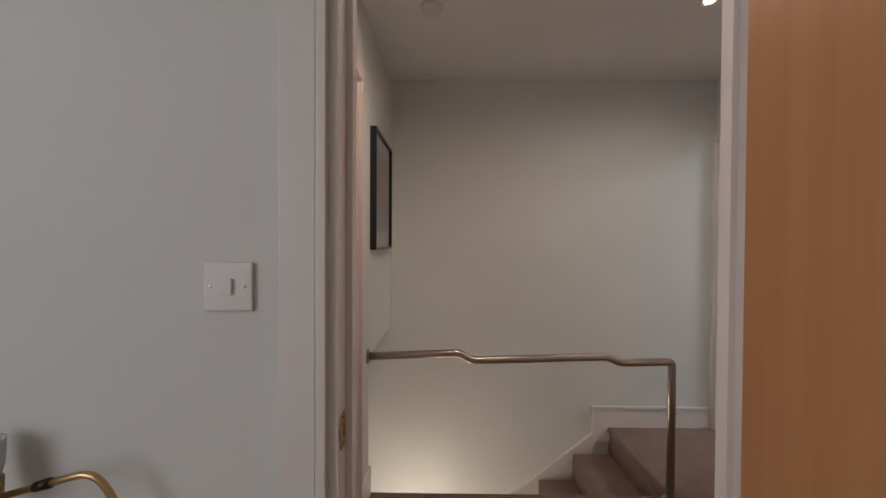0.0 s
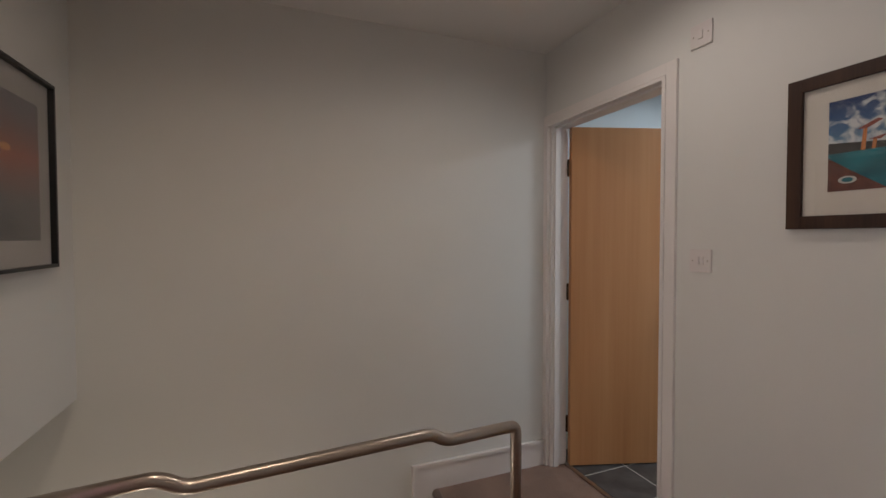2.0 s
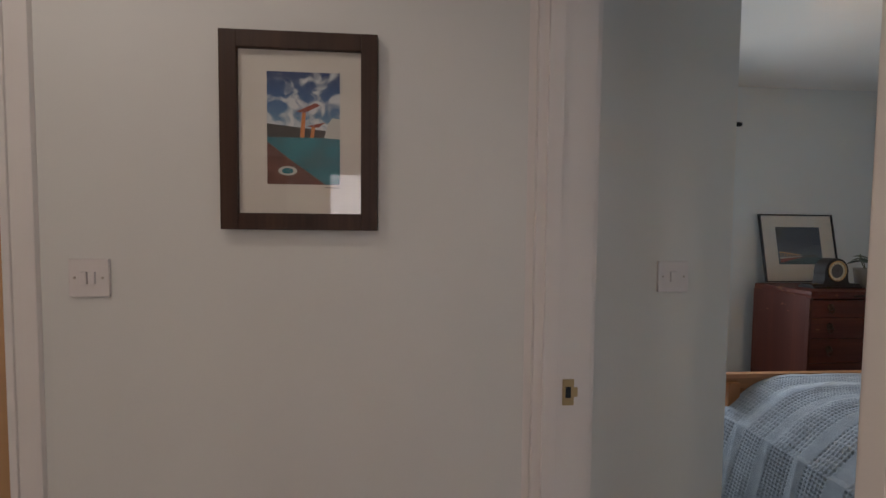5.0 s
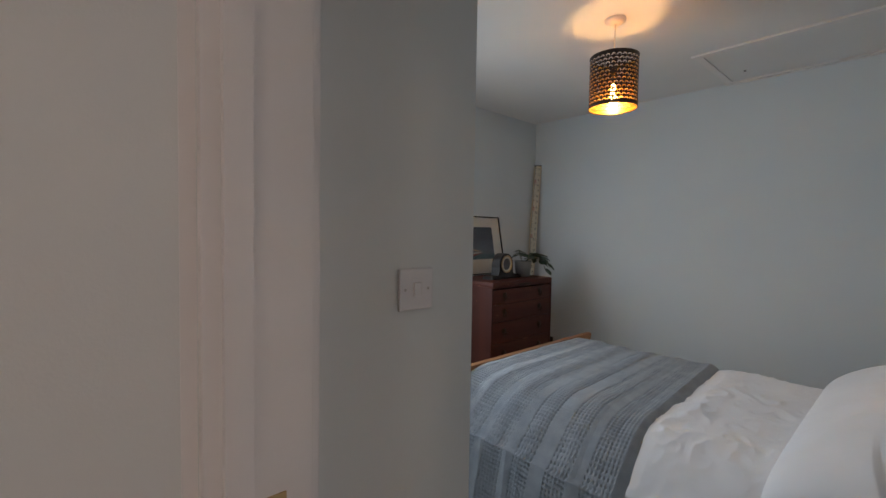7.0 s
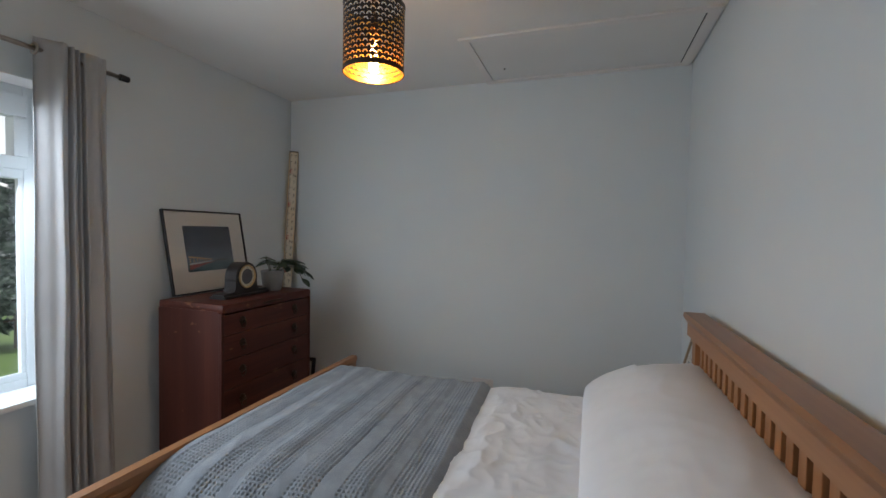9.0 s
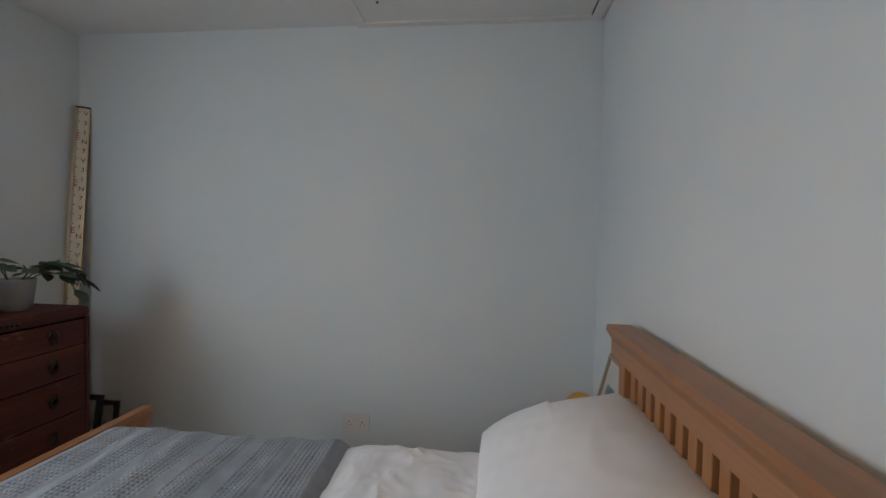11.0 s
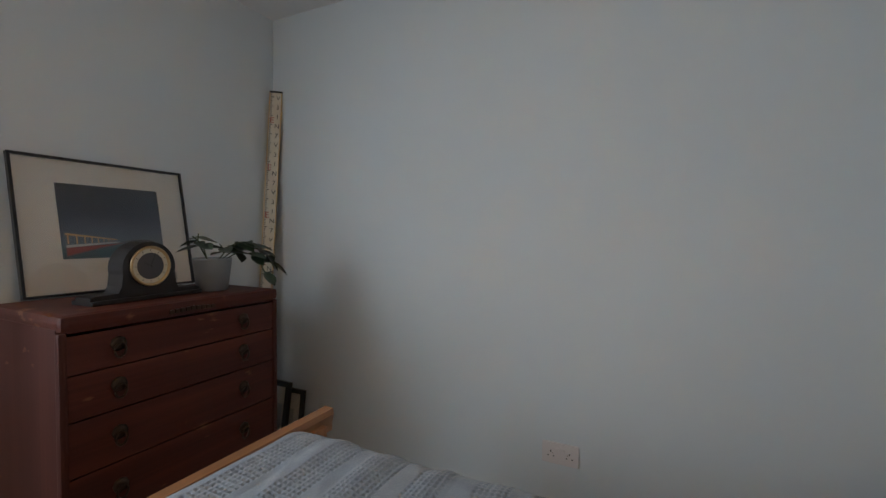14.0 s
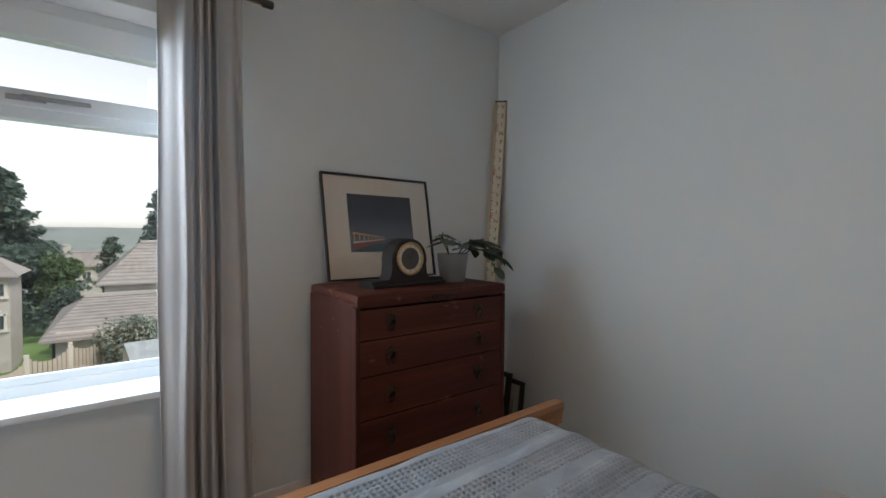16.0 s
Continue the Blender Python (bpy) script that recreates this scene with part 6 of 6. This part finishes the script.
def house(label, x, y, turn, w, d, h, rise, windows, hip=0.0, chimney=True, z_off=0.0):
    ob = outdoors("house", label, "house", x, y, turn)
    ob.location.z += z_off
    box_part("wall", (-w / 2, w / 2, -d / 2, d / 2, 0, h), M_STONEWALL, ob)
    if not hip:
        bm = bmesh.new()
        for e in (-1, 1):
            a = [bm.verts.new((e * w / 2, y2, z2)) for y2, z2 in ((-d / 2, h), (d / 2, h), (0, h + rise * d / (d + 0.7) - 0.15))]
            bm.faces.new(a)
        part("gable", bm, M_STONEWALL, ob)
    gable_roof(ob, w, d, h, rise, hip=hip)
    for face, u, z, ww, hh in windows:
        wn_ = new("window")
        wn_.parent = ob
        if face == "s":
            wn_.matrix_basis = pose(u, -d / 2, z)
        else:
            wn_.matrix_basis = pose(-w / 2, u, z, 0, 0, -90)
        box_part("pane", (-ww / 2, ww / 2, -0.01, 0.02, 0, hh), M_PANE_FAR, wn_)
        bm = bmesh.new()
        for b in ((-ww / 2 - 0.06, -ww / 2 + 0.05, -0.05, 0.0, -0.03, hh + 0.03), (ww / 2 - 0.05, ww / 2 + 0.06, -0.05, 0.0, -0.03, hh + 0.03), (-0.03, 0.03, -0.05, 0.0, 0, hh), (-ww / 2, ww / 2, -0.05, 0, hh - 0.06, hh + 0.04), (-ww / 2 - 0.1, ww / 2 + 0.1, -0.09, 0.0, -0.12, 0.0)):
            bm_box(bm, *b)
        part("frame", bm, M_CONC, wn_)
    bm = bmesh.new()
    tube(bm, [(-w / 2 - 0.08, -d / 2 + 0.5, 0), (-w / 2 - 0.08, -d / 2 + 0.5, h - 0.1)], 0.05, 8)
    part("downpipe", bm, M_BLACK, ob)
    if chimney:
        bm = bmesh.new()
        bm_box(bm, -w / 2 + 0.1, -w / 2 + 0.8, -0.35, 0.35, h + rise - 1.0, h + rise + 0.8)
        part("chimney", bm, M_STONEWALL, ob)
    return ob


def clump_cloud(count, place, size, seed, mat, name, parent, leafy=0.16):
    """Many small bent leaf tufts inside a loose volume given by place()."""
    r = random.Random(seed)
    vs, fs = [], []
    for _ in range(count):
        c = place(r)
        a, b = r.uniform(0, math.tau), r.uniform(-0.6, 0.8)
        d = Vector((math.cos(a) * math.cos(b), math.sin(a) * math.cos(b), math.sin(b)))
        s = d.cross(Vector((r.uniform(-1, 1), r.uniform(-1, 1), r.uniform(-1, 1)))).normalized()
        q = size * r.uniform(0.6, 1.4)
        k = len(vs)
        vs += [tuple(c - s * q * 0.35), tuple(c + d * q * 0.6 + s * q * 0.3 * r.uniform(-1, 1)), tuple(c + s * q * 0.35), tuple(c + d * q - Vector((0, 0, q * 0.3)))]
        fs += [(k, k + 1, k + 2), (k, k + 2, k + 3)]
    me = bpy.data.meshes.new(name)
    me.from_pydata(vs, [], fs)
    me.materials.append(mat)
    ob = new(name, me)
    ob.parent = parent
    return ob


def conifer(label, x, y, h, r0, seed, count=6000, size=0.35, mat=None, z_off=0.0, name="conifer"):
    ob = outdoors(name, label, "tree", x, y)
    ob.location.z += z_off
    bm = bmesh.new()
    tube(bm, [(0, 0, 0), (0.05, 0, h * 0.5), (0, 0.05, h * 0.97)], lambda s: 0.22 * (1 - s) + 0.02, 8)
    part("trunk", bm, M_BARK, ob)
    rr = random.Random(seed)
    limbs = []
    bm = bmesh.new()
    for k in range(46):
        z = h * (0.12 + 0.85 * k / 46)
        a = rr.uniform(0, math.tau)
        ln = r0 * (1 - 0.9 * (k / 46) ** 1.3) * rr.uniform(0.6, 1.12)
        tip = Vector((math.cos(a) * ln, math.sin(a) * ln, z - ln * 0.12 + rr.uniform(0, 0.4)))
        limbs.append((Vector((0, 0, z)), tip))
        tube(bm, [(0, 0, z), tuple(tip)], lambda s: 0.05 * (1 - s) + 0.01, 5)
    part("limbs", bm, M_BARK, ob)

    def place(r):
        a, b = r.choice(limbs)
        t = r.uniform(0.25, 1.08)
        sp = 0.10 * (b - a).length + 0.12
        return a.lerp(b, t) + Vector((r.gauss(0, sp), r.gauss(0, sp), r.gauss(0, sp * 0.45)))
    cr = clump_cloud(count, place, size, seed, mat or M_FOLI, "crown", ob)
    cr["kind"] = "stuff"
    return ob


def bush(label, x, y, r0, h, seed, mat, count=2500, size=0.22, z_off=0.0, name="bush"):
    ob = outdoors(name, label, "bush" if name == "bush" else "tree", x, y)
    ob.location.z += z_off
    bm = bmesh.new()
    rr = random.Random(seed)
    blobs = []
    for k in range(9):
        a = rr.uniform(0, math.tau)
        c = Vector((math.cos(a) * r0 * 0.55 * rr.random(), math.sin(a) * r0 * 0.55 * rr.random(), h * rr.uniform(0.35, 0.85)))
        blobs.append((c, r0 * rr.uniform(0.3, 0.5)))
        tube(bm, [(0, 0, 0), tuple(c)], lambda s: 0.06 * (1 - s) + 0.012, 5)
    part("stems", bm, M_BARK, ob)

    def place(r):
        c, q = r.choice(blobs)
        v = Vector((r.gauss(0, 1), r.gauss(0, 1), r.gauss(0, 0.8)))
        return c + v.normalized() * q * r.uniform(0.6, 1.05)
    cr = clump_cloud(count, place, size, seed, mat, "crown", ob)
    cr["kind"] = "stuff"
    return ob


house("sandstone house with a hipped tiled roof and paired windows", 32.0, -5.3, -90, 8.4, 7.0, 4.05, 1.9, [("s", 2.9, 2.35, 0.62, 0.95), ("s", 2.0, 2.35, 0.62, 0.95), ("s", -0.4, 2.35, 0.7, 0.95)], hip=1.9, chimney=False)
house("low sandstone garage under a wide tiled roof", 23.4, -2.5, -90, 5.0, 6.6, 2.75, 0.84, [], hip=0.9, chimney=False)
house("sandstone house with brown windows and a chimney", 30.5, 6.2, -90, 8.0, 3.0, 4.5, 1.0, [("s", 3.5, 3.45, 0.75, 0.6), ("s", 3.45, 2.0, 0.8, 0.65), ("s", 0.6, 3.15, 0.9, 0.62)], hip=1.2)
house("distant sandstone cottage among trees", 66.0, 1.0, -90, 4.4, 4.0, 4.6, 1.5, [("s", 0, 3.1, 0.8, 0.8)])
conifer("tall dark conifer rising above the houses", 44.0, 4.6, 11.6, 3.9, 3, 24000, 0.42)
conifer("tall dark conifer standing behind the first", 48.0, 7.8, 12.4, 4.0, 8, 8000, 0.5)
conifer("ragged tall pine behind the hipped roof", 47.0, -4.6, 11.1, 2.4, 5, 5500, 0.34)
conifer("broad blue green spruce beyond the gardens", 30.0, -14.3, 9.6, 2.8, 31, 8000, 0.3)
conifer("small neat spruce between the houses", 45.0, -1.3, 6.9, 1.5, 7, 6000, 0.24)
bush("rounded broadleaf tree between the houses", 41.0, 1.7, 1.5, 5.6, 21, M_FOLI2, 8000, 0.26, name="tree")
bush("smaller broadleaf tree between the houses", 37.0, 0.9, 1.2, 3.4, 22, M_FOLI, 4000, 0.2, name="tree")
bush("grey green garden shrub above the fence", 17.6, -1.8, 1.15, 3.35, 24, M_SHRUB, 6500, 0.08)
bush("low clipped garden shrub by the lawn", 33.0, 0.6, 0.9, 1.5, 25, M_FOLI2, 3000, 0.14)
fe = outdoors("fence", "pale close boarded garden fence between concrete posts", "fence", 15.56, 0.75)
posts = [(-0.9, 1.05), (0.0, 0.0), (0.7, -0.57), (1.5, -1.29), (2.3, -1.94), (3.1, -2.65)]
for k, (x, y) in enumerate(posts):
    zt = 2.50 + 0.03 * k
    bm = bmesh.new()
    bm_box(bm, x - 0.045, x + 0.045, y - 0.045, y + 0.045, 0, zt, 0.01)
    part("concrete_post", bm, M_CONC, fe)
    if k < len(posts) - 1:
        nx_, ny_ = posts[k + 1]
        for q in range(9):
            t_ = (q + 0.5) / 9
            bm = bmesh.new()
            hh = zt - 0.28 + 0.20 * abs(2 * t_ - 1) ** 2
            ang = math.atan2(ny_ - y, nx_ - x)
            bm_box(bm, -0.048, 0.048, -0.008, 0.008, 0.05, hh)
            part("board", bm, M_FENCE, fe, at=Matrix.Translation((x + (nx_ - x) * t_, y + (ny_ - y) * t_, 0)) @ Matrix.Rotation(ang, 4, "Z"))
sh = outdoors("shed", "grey roofed wooden garden shed by the fence", "shed", 14.2, -3.0, -84)
box_part("wall", (-1.3, 1.3, -1.0, 1.0, 0, 2.72), M_FENCE, sh)
for s in (-1, 1):
    bm = bmesh.new()
    vs = [bm.verts.new(p) for p in ((-1.4, s * 1.15, 2.67), (1.4, s * 1.15, 2.67), (1.4, 0, 2.95), (-1.4, 0, 2.95), (-1.4, s * 1.15, 2.62), (1.4, s * 1.15, 2.62), (1.4, 0, 2.90), (-1.4, 0, 2.90))]
    for f in ((0, 1, 2, 3), (7, 6, 5, 4), (0, 4, 5, 1), (1, 5, 6, 2), (2, 6, 7, 3), (3, 7, 4, 0)):
        bm.faces.new([vs[i] for i in f])
    bmesh.ops.recalc_face_normals(bm, faces=bm.faces)
    part("roof", bm, M_FELT, sh)

# ---- slate tiles ----
tile_me = None
fl = bpy.data.objects["floor_bathroom"]
rt = random.Random(4)
meshes = []
for k in range(4):
    bm = bmesh.new()
    bm_box(bm, 0.005, 0.295, 0.005, 0.295, 0.0, 0.0085, bevel=0.0015)
    for v in bm.verts:
        v.co.z += 0.0004 * rt.uniform(-1, 1)
    meshes.append(finish(bm, "slate_tile", M_SLATE))
for i in range(6):
    for j in range(7):
        t = new("slate_tile", meshes[(i * 3 + j) % 4])
        t.parent = fl
        t.location = (2.612 + i * 0.30, 0.03 + j * 0.30, -0.008)
        tagged(t, kind="structure")
